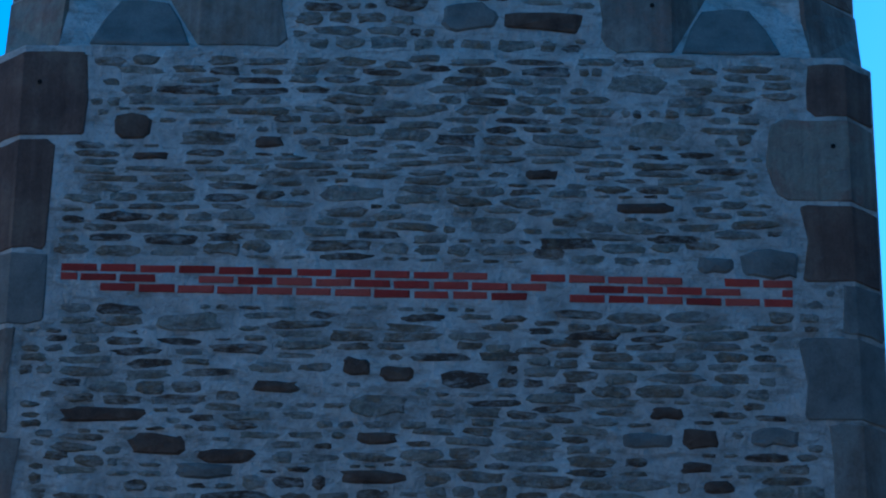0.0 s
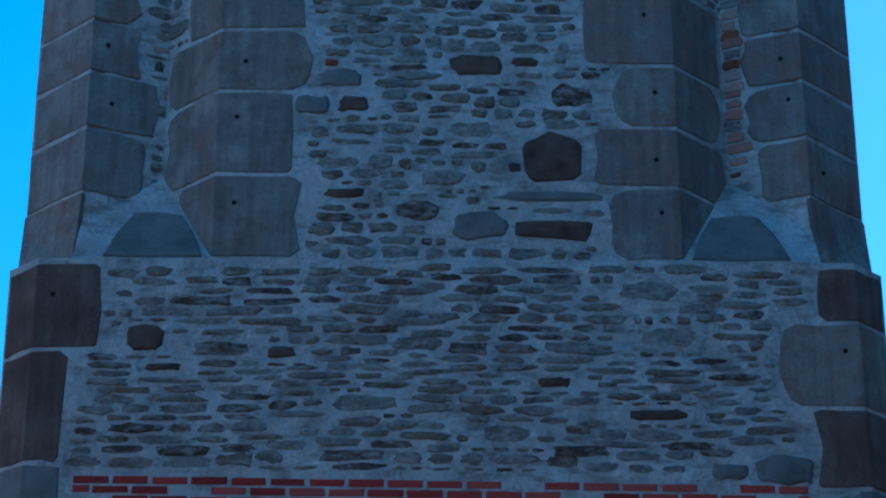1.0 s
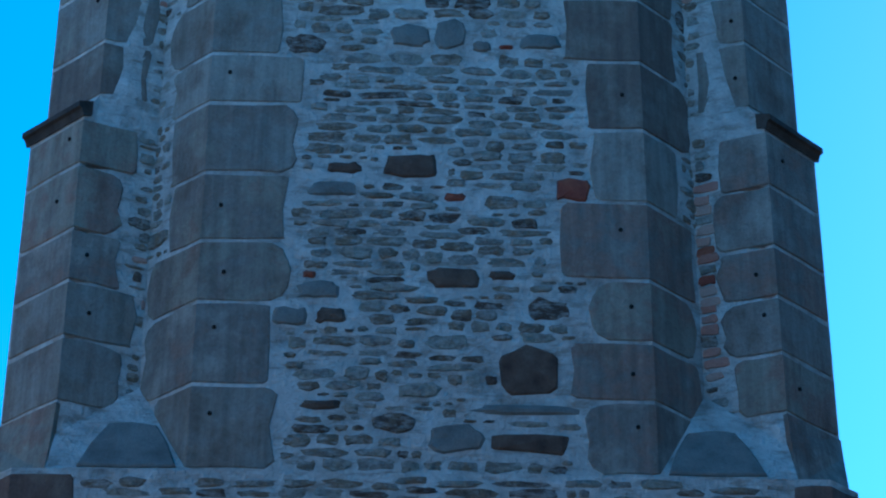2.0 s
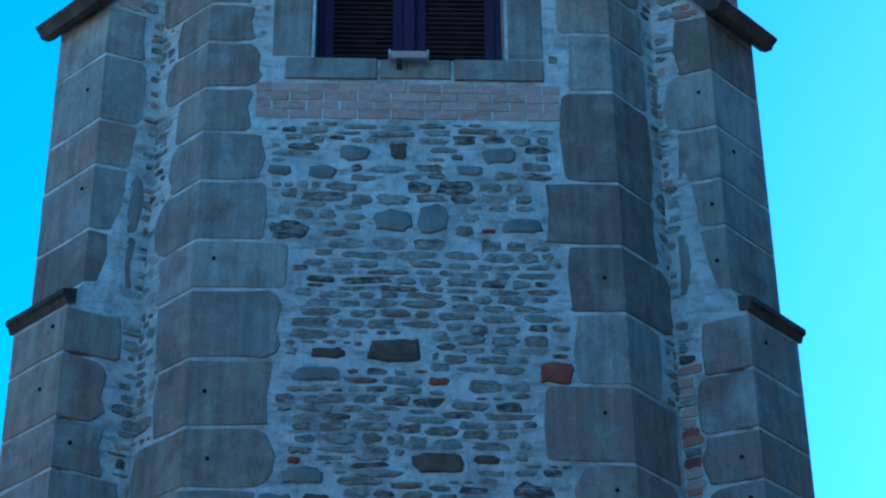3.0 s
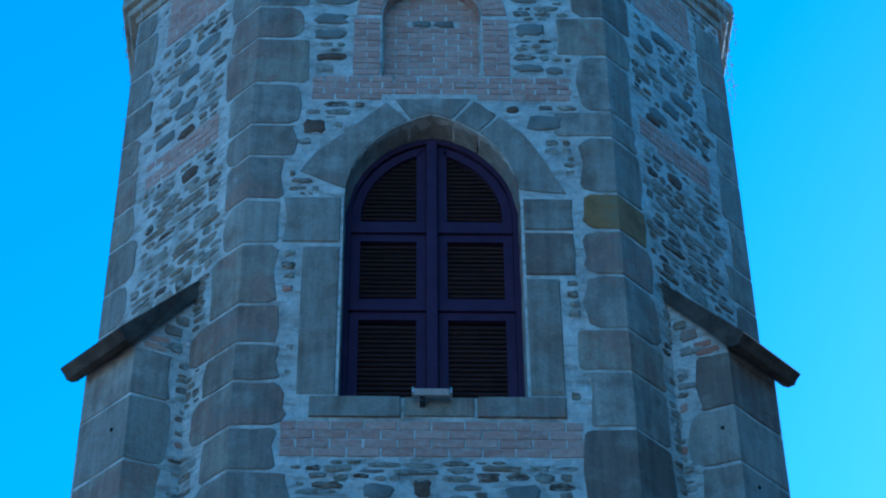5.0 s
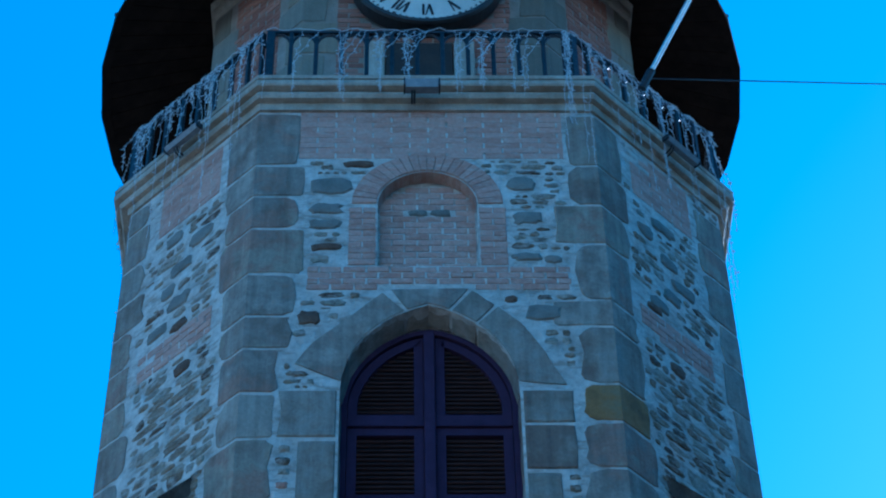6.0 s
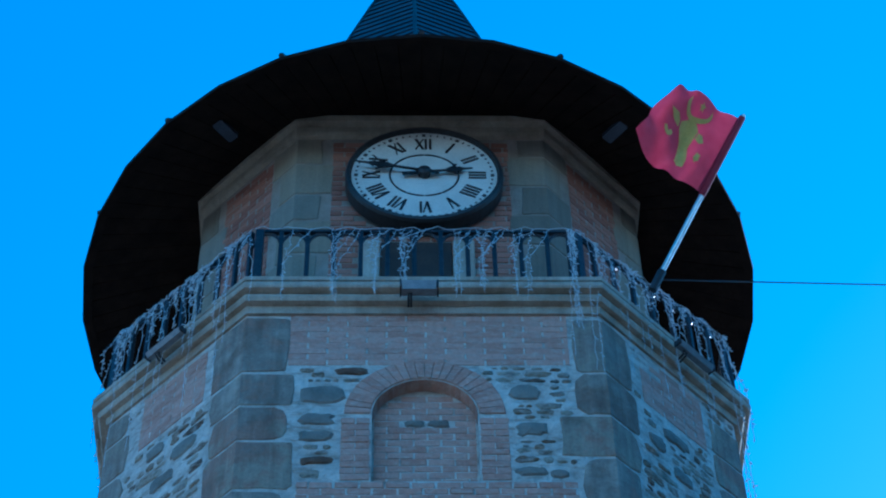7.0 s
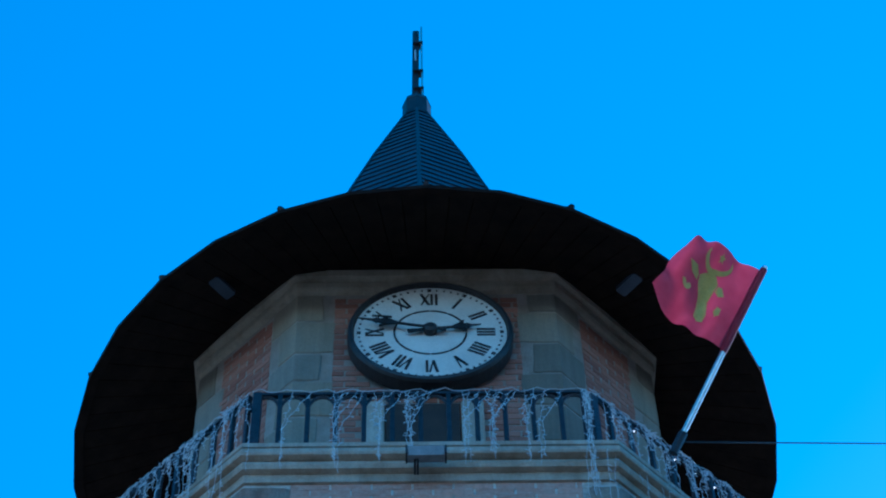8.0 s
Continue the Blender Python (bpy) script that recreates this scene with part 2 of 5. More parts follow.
tower = thing("clock_tower", "medieval stone clock tower with octagonal shaft and wide timber eaves", "tower")

# ---- walls ----
WIN_HALF, Z_SILL, Z_SPRING, Z_APEX = 0.715, 11.79, 13.86, 14.735
NICHE_HALF, Z_NICHE, Z_NSPRING, Z_NAPEX = 0.43, 15.28, 16.06, 16.48


def pointed(half, z0, zs, za, n=9, grow=0.0):
    """A pointed arch's outline, from the lower left round to the lower right, in u and z."""
    h, rise = half + grow, za - zs + grow
    left = []
    for k in range(n + 1):
        w = k / n * math.pi / 2
        # a drop arch: an ellipse that keeps a slight point at its crown
        x, z = h * math.cos(w), rise * math.sin(w)
        left.append((-x, zs + z - 0.05 * rise * math.sin(2 * w)))
    return [(-h, z0)] + left + [(-u, z) for u, z in left[-2::-1]] + [(h, z0)]


ARCH_RISE = 0.955
ARCH_C = (ARCH_RISE**2 - WIN_HALF**2) / (2 * WIN_HALF)


def gothic_z(u):
    """Height of the two-centred arch of the window's stone opening at u."""
    return Z_SPRING + math.sqrt(max(0.0, (ARCH_C + WIN_HALF) ** 2 - (ARCH_C + abs(u)) ** 2))


def gothic(n=9):
    """The stone opening's outline on the wall's face, point for point like pointed()."""
    R = ARCH_C + WIN_HALF
    top = math.atan2(ARCH_RISE, ARCH_C)
    left = [(ARCH_C - R * math.cos(top * k / n), Z_SPRING + R * math.sin(top * k / n)) for k in range(n + 1)]
    return [(-WIN_HALF, Z_SILL)] + left + [(-u, z) for u, z in left[-2::-1]] + [(WIN_HALF, Z_SILL)]


def front_wall():
    """The shaft's front with the window's and the niche's openings and their reveals."""
    bm = bmesh.new()
    rect = [(-ARRIS, Z_LEDGE), (ARRIS, Z_LEDGE), (ARRIS, Z_TOP), (-ARRIS, Z_TOP)]
    win = gothic()
    niche = [(-NICHE_HALF, Z_NICHE)] + [(-NICHE_HALF * math.cos(w), Z_NSPRING + (Z_NAPEX - Z_NSPRING) * math.sin(w)) for w in (math.pi * k / 16 for k in range(17))] + [(NICHE_HALF, Z_NICHE)]
    edges = []
    for loop, depth in ((rect, 0.0), (win, 0.42), (niche, 0.13)):
        vs = [bm.verts.new(at(u, 0, z)) for u, z in loop]
        edges += [bm.edges.new((vs[k], vs[(k + 1) % len(vs)])) for k in range(len(vs))]
        if depth:
            back = [bm.verts.new(at(u, depth, z)) for u, z in (pointed(WIN_HALF, Z_SILL, Z_SPRING, Z_APEX) if loop is win else loop)]
            for k in range(len(vs)):
                j = (k + 1) % len(vs)
                bm.faces.new((vs[k], vs[j], back[j], back[k]))
            bm.faces.new(back)
    bmesh.ops.triangle_fill(bm, edges=edges, use_beauty=True)
    return fixed(bm)


shaft = part("shaft_wall", front_wall(), MORTAR, tower, "pale lime mortar round rubble stones")
bm = bmesh.new()
ring = [p for p in octagon(HALF, C0, 0, 0)]
low, high = [[bm.verts.new((p.x, p.y, z)) for p in ring] for z in (Z_LEDGE - 0.3, Z_TOP)]
for k in range(1, 8):
    bm.faces.new((low[k], low[(k + 1) % 8], high[(k + 1) % 8], high[k]))
flanks = part("flank_wall", bm, MORTAR, tower)
bm = bmesh.new()
solid(bm, [octagon(BASE_HALF + o, BASE_CUT, 0, z) for o, z in ((0, -0.1), (0, Z_LEDGE))])
base = part("base_wall", fixed(bm), MORTAR, tower, "pale lime mortar of the square base")

# ---- buttresses on the two seen corners, with weathered stone caps ----
B_IN, B_FAR, B_FOOT, B_LOW, B_UP = -0.17, 0.44, -0.36, 0.52, 0.40
Z_CAP1, Z_CAP2 = 9.80, 12.48


class Corner:
    """The diagonal frame of a corner: lat along the cut face away from the front, out along the diagonal."""

    def __init__(self, side):
        self.side = side
        self.mid = Vector((side * (HALF + ARRIS) / 2, C0 / 2, 0))
        self.out = Vector((side, -1, 0)).normalized()
        self.lat = Vector((side, 1, 0)).normalized()

    def p(self, lat, out, z):
        q = self.mid + self.lat * lat + self.out * out
        return at(q.x, q.y, z)

    def plan(self, lat, out):
        q = self.mid + self.lat * lat + self.out * out
        return (q.x, q.y)


def buttress(side):
    c = Corner(side)
    bm = bmesh.new()
    prof = [(B_LOW, Z_LEDGE - 0.2), (B_LOW, Z_CAP1 - 0.02), (B_UP, Z_CAP1 + 0.14), (B_UP, Z_CAP2 + 0.05), (-0.02, Z_CAP2 + 0.62), (-0.02, Z_LEDGE - 0.2)]
    solid(bm, [[c.p(near if o > 0 else foot, o, z) for o, z in prof] for near, foot in ((B_IN, B_FOOT), (B_FAR, B_FAR))])
    ob = part("buttress", fixed(bm), MORTAR, tower, "diagonal buttress of sandstone blocks with sloping caps")
    # lower set-off: a moulded drip stone over the end
    bm = bmesh.new()
    prof = [(B_LOW - 0.06, Z_CAP1 + 0.06), (B_LOW + 0.06, Z_CAP1 + 0.01), (B_LOW + 0.06, Z_CAP1 - 0.03), (B_LOW + 0.035, Z_CAP1 - 0.04), (B_LOW + 0.015, Z_CAP1 - 0.09), (B_LOW - 0.06, Z_CAP1 - 0.06)]
    solid(bm, [[c.p(lat, o, z) for o, z in prof] for lat in (B_IN - 0.012, B_FAR + 0.03)])
    part("drip_stone", fixed(bm), DARK_CAP, ob, "dark weathered drip stone")
    # top cap: a thick sloping slab that overhangs the end and widens with the buttress towards the shaft
    bm = bmesh.new()
    z0 = Z_CAP2
    prof = [(-0.01, z0 + 0.80), (B_UP + 0.20, z0 + 0.035), (B_UP + 0.21, z0 + 0.01), (B_UP + 0.17, z0 - 0.02), (B_UP + 0.14, z0 - 0.06), (B_UP + 0.08, z0 - 0.05), (B_UP + 0.03, z0 - 0.01), (-0.01, z0 + 0.62)]
    solid(bm, [[c.p(lat if o > 0 else wide, o, z) for o, z in prof] for lat, wide in ((B_IN - 0.05, B_FOOT - 0.05), (B_FAR + 0.06, B_FAR + 0.06))])
    part("coping", fixed(bm), DARK_CAP, ob, "dark sloping stone coping")
    # weathering in the re-entrant corner, between the ledge, the buttress and the shaft
    bm = bmesh.new()
    s = side
    a, b, j = at(s * (ARRIS - 0.03), -0.02, Z_LEDGE), at(s * 2.40, -0.02, Z_LEDGE), c.p(B_FOOT, 0.01, Z_LEDGE + 0.76)
    tri = [a, b, c.p(B_IN, B_LOW - 0.01, Z_LEDGE + 0.32), j]
    vs = [bm.verts.new(p) for p in tri]
    deep = [bm.verts.new(p - Vector((0, -0.05, 0.45))) for p in tri]
    bm.faces.new(vs)
    for k in range(4):
        bm.faces.new((vs[k], vs[(k + 1) % 4], deep[(k + 1) % 4], deep[k]))
    bm.faces.new(deep[::-1])
    part("weathering", fixed(bm), MORTAR, ob)
    # lowest block: its end leans out to the corner of the base
    bm = bmesh.new()
    r0, r1 = c.p(B_IN - 0.01, B_LOW + 0.012, 0), c.p(B_FAR, B_LOW + 0.012, 0)
    q0, q1 = at(s * 2.42, 0.10), at(s * (BASE_HALF - 0.025), BV + 0.12)
    back0, back1 = c.p(B_IN + 0.1, 0.1, 0), c.p(B_FAR, 0.1, 0)
    up = lambda p, z: Vector((p.x, p.y, z))  # noqa: E731
    lean = [r0.lerp(q0, 0.25), r1.lerp(q1, 0.25)]
    solid(bm, [[up(q0, Z_LEDGE - 0.02), up(q1, Z_LEDGE - 0.02), up(back1, Z_LEDGE - 0.02), up(back0, Z_LEDGE - 0.02)],
               [up(q0, Z_LEDGE + 0.03), up(q1, Z_LEDGE + 0.03), up(back1, Z_LEDGE + 0.03), up(back0, Z_LEDGE + 0.03)],
               [up(lean[0], Z_LEDGE + 0.38), up(lean[1], Z_LEDGE + 0.38), up(back1, Z_LEDGE + 0.38), up(back0, Z_LEDGE + 0.38)],
               [up(r0, Z_LEDGE + 0.54), up(r1, Z_LEDGE + 0.54), up(back1, Z_LEDGE + 0.54), up(back0, Z_LEDGE + 0.54)]])
    part("foot_block", fixed(bm), SANDSTONE, ob)
    # grey stone laid on the weathering
    bm = bmesh.new()
    n = (tri[1] - tri[0]).cross(j - tri[0]).normalized()
    if n.y > 0:
        n = -n
    lo0, lo1 = a.lerp(b, 0.09), a.lerp(b, 0.80)
    lo0, lo1 = lo0.lerp(j, 0.04), lo1.lerp(j, 0.04)
    hi0, hi1 = lo0.lerp(j, 0.50), lo1.lerp(j, 0.52)
    quad = [lo0, lo0.lerp(lo1, 0.5) - Vector((0, 0, 0.008)), lo1, lo1.lerp(hi1, 0.55) + (lo1 - lo0) * 0.03, hi1, hi0.lerp(hi1, 0.5) + (j - lo0) * 0.03, hi0, lo0.lerp(hi0, 0.55) - (lo1 - lo0) * 0.03]
    mid = sum(quad, Vector()) / len(quad)
    solid(bm, [[q - n * 0.05 for q in quad], [q + n * 0.012 for q in quad], [q.lerp(mid, 0.06) + n * 0.022 for q in quad]])
    part("sloping_stone", fixed(bm), BLUE_STONE, ob, "grey sloping stone")
    return ob


DARK_CAP = material("weathered_cap", [(0.028, 0.02, 0.015), (0.06, 0.045, 0.034), (0.105, 0.085, 0.066)], 0.9, 6, 0.7, streak=0.2)
butts = {s: buttress(s) for s in (-1, 1)}

# ---- cornice and balcony slab ----
bm = bmesh.new()
prof = [(-0.02, 17.30), (0.03, 17.30), (0.04, 17.37), (0.04, 17.385), (0.10, 17.385), (0.12, 17.42), (0.11, 17.46), (0.08, 17.475), (0.17, 17.48), (0.18, 17.50), (0.18, 17.545), (0.145, 17.56), (0.145, 17.57), (0.175, 17.575), (0.18, 17.615), (-0.4, 17.62)]
rings = []
for o, z in prof:
    rings.append(octagon(HALF + o, C0 + o * 0.85, 0, z))
solid(bm, rings)
cornice = part("cornice", fixed(bm), CORNICE, tower, "moulded stone cornice carrying the balcony")
Z_BALC = 17.62

# ---- clock storey ----
DRUM, DRUM_CUT, Z_DRUM = 2.19, 0.98, 21.15
bm = bmesh.new()
solid(bm, [octagon(DRUM, DRUM_CUT, 0, z) for z in (Z_BALC, Z_DRUM + 0.3)])
drum = part("clock_storey", fixed(bm), OLD_MORTAR, tower, "brick and stone clock storey")
DV = HALF - DRUM
F_DRUM = Face((-(DRUM - DRUM_CUT), DV), (DRUM - DRUM_CUT, DV))
F_DLEFT = Face((-DRUM, DV + DRUM_CUT), (-(DRUM - DRUM_CUT), DV))
F_DRIGHT = Face((DRUM - DRUM_CUT, DV), (DRUM, DV + DRUM_CUT))
F_DSIDE = {-1: Face((-DRUM, HALF + DRUM - DRUM_CUT), (-DRUM, DV + DRUM_CUT)), 1: Face((DRUM, DV + DRUM_CUT), (DRUM, HALF + DRUM - DRUM_CUT))}
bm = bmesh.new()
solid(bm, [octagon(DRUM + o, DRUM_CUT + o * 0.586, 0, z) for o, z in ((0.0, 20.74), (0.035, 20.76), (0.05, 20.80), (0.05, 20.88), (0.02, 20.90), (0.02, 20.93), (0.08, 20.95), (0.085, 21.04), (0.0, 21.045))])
part("top_moulding", fixed(bm), SHADED_CORNICE, drum, "plain stone band under the eaves, shade put into its colour")
bm = bmesh.new()
solid(bm, [octagon(DRUM + 0.07, DRUM_CUT + 0.07 * 0.586, 0, z) for z in (21.045, Z_DRUM + 0.28)])
part("wall_plate", fixed(bm), SHADED_TIMBER, drum, "timber wall plate under the rafters in shade-darkened colour")

# ---- roof: flared eaves with timber soffit under an eight-sided spire ----
R_EAVE, Z_EAVE, R_TOP, Z_ROOF = 3.50, 20.56, 0.15, 27.62
SIDES = 32


def gon(r, z, n=SIDES, turn=0.0):
    """A ring of the roof: round at the eaves, drawn in to an octagon towards the spire."""
    pull = min(1.0, max(0.0, (z - 21.5) / 2.5))
    ring = []
    for k in range(n):
        w = 2 * math.pi * (k + turn) / n
        flat = math.cos(math.pi / 8) / math.cos((w % (math.pi / 4)) - math.pi / 8)
        q = r * (1 + (flat - 1) * pull)
        ring.append(at(math.sin(w) * q - 0.03 * pull, HALF - math.cos(w) * q, z))
    return ring


PROFILE = [(R_EAVE, Z_EAVE + 0.07), (2.6, 21.45), (1.8, 22.7), (1.2, 24.4), (0.72, 25.95), (R_TOP, Z_ROOF)]
bm = bmesh.new()
solid(bm, [gon(r, z) for r, z in PROFILE], cap=False)
roof = part("roof", fixed(bm), SHEET, tower, "pointed eight-sided roof of grey metal sheets with flared eaves")
bm = bmesh.new()
solid(bm, [gon(R_EAVE - 0.08, Z_EAVE + 0.03), gon(R_EAVE + 0.015, Z_EAVE + 0.0), gon(R_EAVE + 0.02, Z_EAVE + 0.045), gon(R_EAVE - 0.06, Z_EAVE + 0.10)], cap=False)
part("fascia", fixed(bm), SHADED_TIMBER, roof, "timber eaves board in shade-darkened colour")


def roof_at(z):
    for (r0, z0), (r1, z1) in zip(PROFILE, PROFILE[1:]):
        if z <= z1:
            return r0 + (r1 - r0) * (z - z0) / (z1 - z0)
    return R_TOP


zc = Z_EAVE + 0.14
while zc < Z_ROOF - 0.05:
    z1 = min(zc + 0.18, Z_ROOF)
    bm = bmesh.new()
    solid(bm, [gon(roof_at(zc) - 0.01, zc - 0.005), gon(roof_at(zc) + 0.032, zc - 0.005), gon(roof_at(z1) + 0.008, z1)], cap=False)
    part("sheet_course", bm, SHEET, roof)
    zc = z1
for k in range(0, SIDES, 2):
    low_ = PROFILE if k % 4 == 0 else PROFILE[:3]
    part("hip_ridge", tube(bmesh.new(), [gon(r + 0.012, z + 0.01)[k] for r, z in low_], 0.03, 6, 0.022), IRON, roof)
# soffit boards run out from the wall to the eaves, each facet a fan of boards
bm = bmesh.new()
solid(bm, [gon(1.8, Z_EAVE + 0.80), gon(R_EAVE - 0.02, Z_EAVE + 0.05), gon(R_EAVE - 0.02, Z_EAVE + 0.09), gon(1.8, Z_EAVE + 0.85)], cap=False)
soffit = part("soffit", fixed(bm), SHADED_TIMBER, roof, "brown timber soffit, eaves shade put into its near-black colour")
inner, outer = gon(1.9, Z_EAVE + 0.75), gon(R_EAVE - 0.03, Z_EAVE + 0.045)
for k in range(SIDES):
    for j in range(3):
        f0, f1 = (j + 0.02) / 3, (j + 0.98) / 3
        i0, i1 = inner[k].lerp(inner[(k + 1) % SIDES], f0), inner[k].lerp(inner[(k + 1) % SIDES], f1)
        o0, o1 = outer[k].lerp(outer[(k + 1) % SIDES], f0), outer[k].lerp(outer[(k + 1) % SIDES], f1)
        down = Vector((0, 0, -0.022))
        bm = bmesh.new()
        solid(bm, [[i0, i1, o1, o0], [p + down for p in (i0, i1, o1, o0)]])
        part("soffit_board", fixed(bm), SHADED_TIMBER, soffit)
# pinnacle: collar, mast and lightning rod
bm = bmesh.new()
lathe(bm, at(-0.03, HALF, 0), (0, 0, 1), (1, 0, 0), [(0.15, 27.50), (0.185, 27.56), (0.18, 27.90), (0.19, 27.93), (0.165, 28.02), (0.10, 28.10), (0.07, 28.12)], 8)
part("collar", fixed(bm), IRON, roof, "sheet-metal collar at the roof's tip")
bm = bmesh.new()
box(bm, at(-0.035, HALF, 28.95), (0.045, 0, 0), (0, 0.045, 0), (0.012, 0, 0.93), 0.015)
mast = part("mast", fixed(bm), IRON, roof, "dark square mast with a strapped rod")
part("lightning_rod", tube(bmesh.new(), [at(0.045, HALF - 0.05, 28.0), at(0.05, HALF - 0.05, 29.97)], 0.014), STEEL, roof)
for z, h in ((28.3, 0.012), (28.75, 0.010), (29.5, 0.014)):
    part("strap", fixed(box(bmesh.new(), at(0.0, HALF - 0.03, z), (0.065, 0, 0), (0, 0.06, 0), (0, 0, h))), IRON, mast)
part("painted_mark", fixed(box(bmesh.new(), at(-0.035, HALF - 0.047, 29.2), (0.012, 0, 0), (0, 0.004, 0), (0, 0, 0.14))), GREY, mast, "pale worn mark")

# ---- belfry window: frame and louvred leaves ----
window = new("window_1")
tagged(window, "pointed belfry window with dark painted louvred shutters", "window", kind="structure")
WV = 0.20
win = pointed(WIN_HALF - 0.005, Z_SILL + 0.004, Z_SPRING, Z_APEX - 0.005)


def swept(loop, inset, v0, v1):
    """A frame that follows a closed outline in u and z, inset inwards."""
    pts = [Vector((u, z)) for u, z in loop]
    n = len(pts)
    inner = []
    for k in range(n):
        a, b = (pts[k] - pts[k - 1]).normalized(), (pts[(k + 1) % n] - pts[k]).normalized()
        m = (Vector((a.y, -a.x)) + Vector((b.y, -b.x)))
        m.normalize()
        c = max(0.5, m.dot(Vector((a.y, -a.x))))
        inner.append(pts[k] + m * (inset / c))
    bm = bmesh.new()
    rings = [[at(p.x, v, p.y) for p in loop_] for loop_, v in ((pts, v1), (pts, v0), (inner, v0), (inner, v1))]
    solid(bm, rings, cap=False)
    return fixed(bm), [(p.x, p.y) for p in inner]


bm, inner = swept(win, 0.05, WV, WV + 0.12)
part("window_frame", bm, PAINT, window, "dark violet-brown painted frame")
bm = bmesh.new()
bm.faces.new([bm.verts.new(at(u, WV + 0.115, z)) for u, z in win])
part("backing", bm, LOUVRE, window)


def arch_z(u, grow=0.0):
    """The opening's height at u."""
    best = Z_SPRING
    for (u0, z0), (u1, z1) in zip(inner, inner[1:]):
        if min(u0, u1) <= u <= max(u0, u1) and abs(u1 - u0) > 1e-6:
            best = max(best, z0 + (z1 - z0) * (u - u0) / (u1 - u0))
    return best


Z_BARS = [Z_SILL + 0.06, 12.85, 13.68, 14.75]
part("mullion", fixed(box(bmesh.new(), at(0, WV + 0.01, (Z_SILL + Z_APEX) / 2 - 0.02), (0.045, 0, 0), (0, 0.05, 0), (0, 0, (Z_APEX - Z_SILL) / 2 - 0.06), 0.008)), PAINT, window)
for s in (-1, 1):
    for k in range(3):
        u0, u1 = 0.05, WIN_HALF - 0.06
        z0, z1 = Z_BARS[k] + (0.0 if k == 0 else 0.035), Z_BARS[k + 1] - 0.035
        if k < 2:
            loop = [(u0, z0), (u0, z1), (u1, z1), (u1, z0)]
        else:
            loop = [(u0, z0)] + [(u, arch_z(u) - 0.02) for u in (u0, 0.12, 0.2, 0.3, 0.4, 0.48, 0.55, 0.6, 0.64, u1)] + [(u1, z0)]
        if s < 0:
            loop = [(-u, z) for u, z in loop[::-1]]
        bm, hole = swept(loop, 0.075, WV + 0.02, WV + 0.075)
        leaf = part("shutter_leaf", bm, PAINT, window, "dark painted louvred shutter leaf")
        zt = max(z for _, z in hole)
        us = [u for u, _ in hole]
        z = z0 + 0.10
        while z < zt - 0.01:
            a, b = min(us), max(us)
            if k == 2:
                ok = [u for u in np.linspace(a, b, 40) if arch_z(abs(u)) - 0.10 > z]
                if len(ok) < 2:
                    break
                a, b = ok[0], ok[-1]
            m = (a + b) / 2
            slat = fixed(box(bmesh.new(), at(m, WV + 0.065, z), ((b - a) / 2 + 0.006, 0, 0), (0, 0.020, 0.026), (0, -0.005, 0.005)))
            part("slat", slat, LOUVRE, leaf)
            z += 0.047
for z in (12.85, 13.68):
    part("transom", fixed(box(bmesh.new(), at(0, WV + 0.03, z), (WIN_HALF - 0.055, 0, 0), (0, 0.035, 0), (0, 0, 0.03), 0.006)), PAINT, window)

# ---- clock ----
clock = thing("clock", "round white wall clock with black Roman numerals and thick dark rim", "clock")
KC = at(0.03, DV - 0.02, 19.91)
KR = 0.705
NY = Vector((0, -1, 0))
part("rim", fixed(lathe(bmesh.new(), KC, NY, (1, 0, 0), [(KR + 0.02, 0.0), (KR + 0.055, 0.02), (KR + 0.055, 0.16), (KR + 0.04, 0.19), (KR + 0.01, 0.20), (KR, 0.165), (KR, 0.13), (KR - 0.02, 0.10)], 64)), BLACK, clock, "thick black metal rim", smooth=False)
part("dial", fixed(lathe(bmesh.new(), KC, NY, (1, 0, 0), [(KR - 0.005, 0.06), (KR - 0.005, 0.15)], 64)), ENAMEL, clock, "white enamel dial")


def dial_bar(bm, a, b, w, h0=0.148, h1=0.156, w2=None):
    """A flat bar on the dial from a to b (right, up) of width w."""
    a, b = Vector(a), Vector(b)
    d = (b - a).normalized()
    q = Vector((-d.y, d.x))
    w2 = w if w2 is None else w2
    ring = [a - q * w / 2, a + q * w / 2, b + q * w2 / 2, b - q * w2 / 2]
    solid(bm, [[KC + Vector((p.x, -h, p.y)) for p in ring] for h in (h0, h1)])


NUMERALS = ["XII", "I", "II", "III", "IIII", "V", "VI", "VII", "VIII", "IX", "X", "XI"]
for k, word in enumerate(NUMERALS):
    w = k * math.pi / 6
    up = Vector((math.sin(w), math.cos(w)))
    rt = Vector((up.y, -up.x))
    width = {"I": 0.043, "V": 0.073, "X": 0.081}
    total = sum(width[c] for c in word)
    x = -total / 2
    bm = bmesh.new()
    r0, r1 = 0.425, 0.595
    for c in word:
        m = x + width[c] / 2
        if c == "I":
            dial_bar(bm, rt * m + up * r0, rt * m + up * r1, 0.024)
        elif c == "V":
            dial_bar(bm, rt * (m - 0.035) + up * r1, rt * m + up * r0, 0.026)
            dial_bar(bm, rt * (m + 0.032) + up * r1, rt * m + up * r0, 0.014)
        else:
            dial_bar(bm, rt * (m - 0.036) + up * r1, rt * (m + 0.036) + up * r0, 0.026)
            dial_bar(bm, rt * (m + 0.036) + up * r1, rt * (m - 0.036) + up * r0, 0.014)
        x += width[c]
    part("numeral", fixed(bm), BLACK, clock)
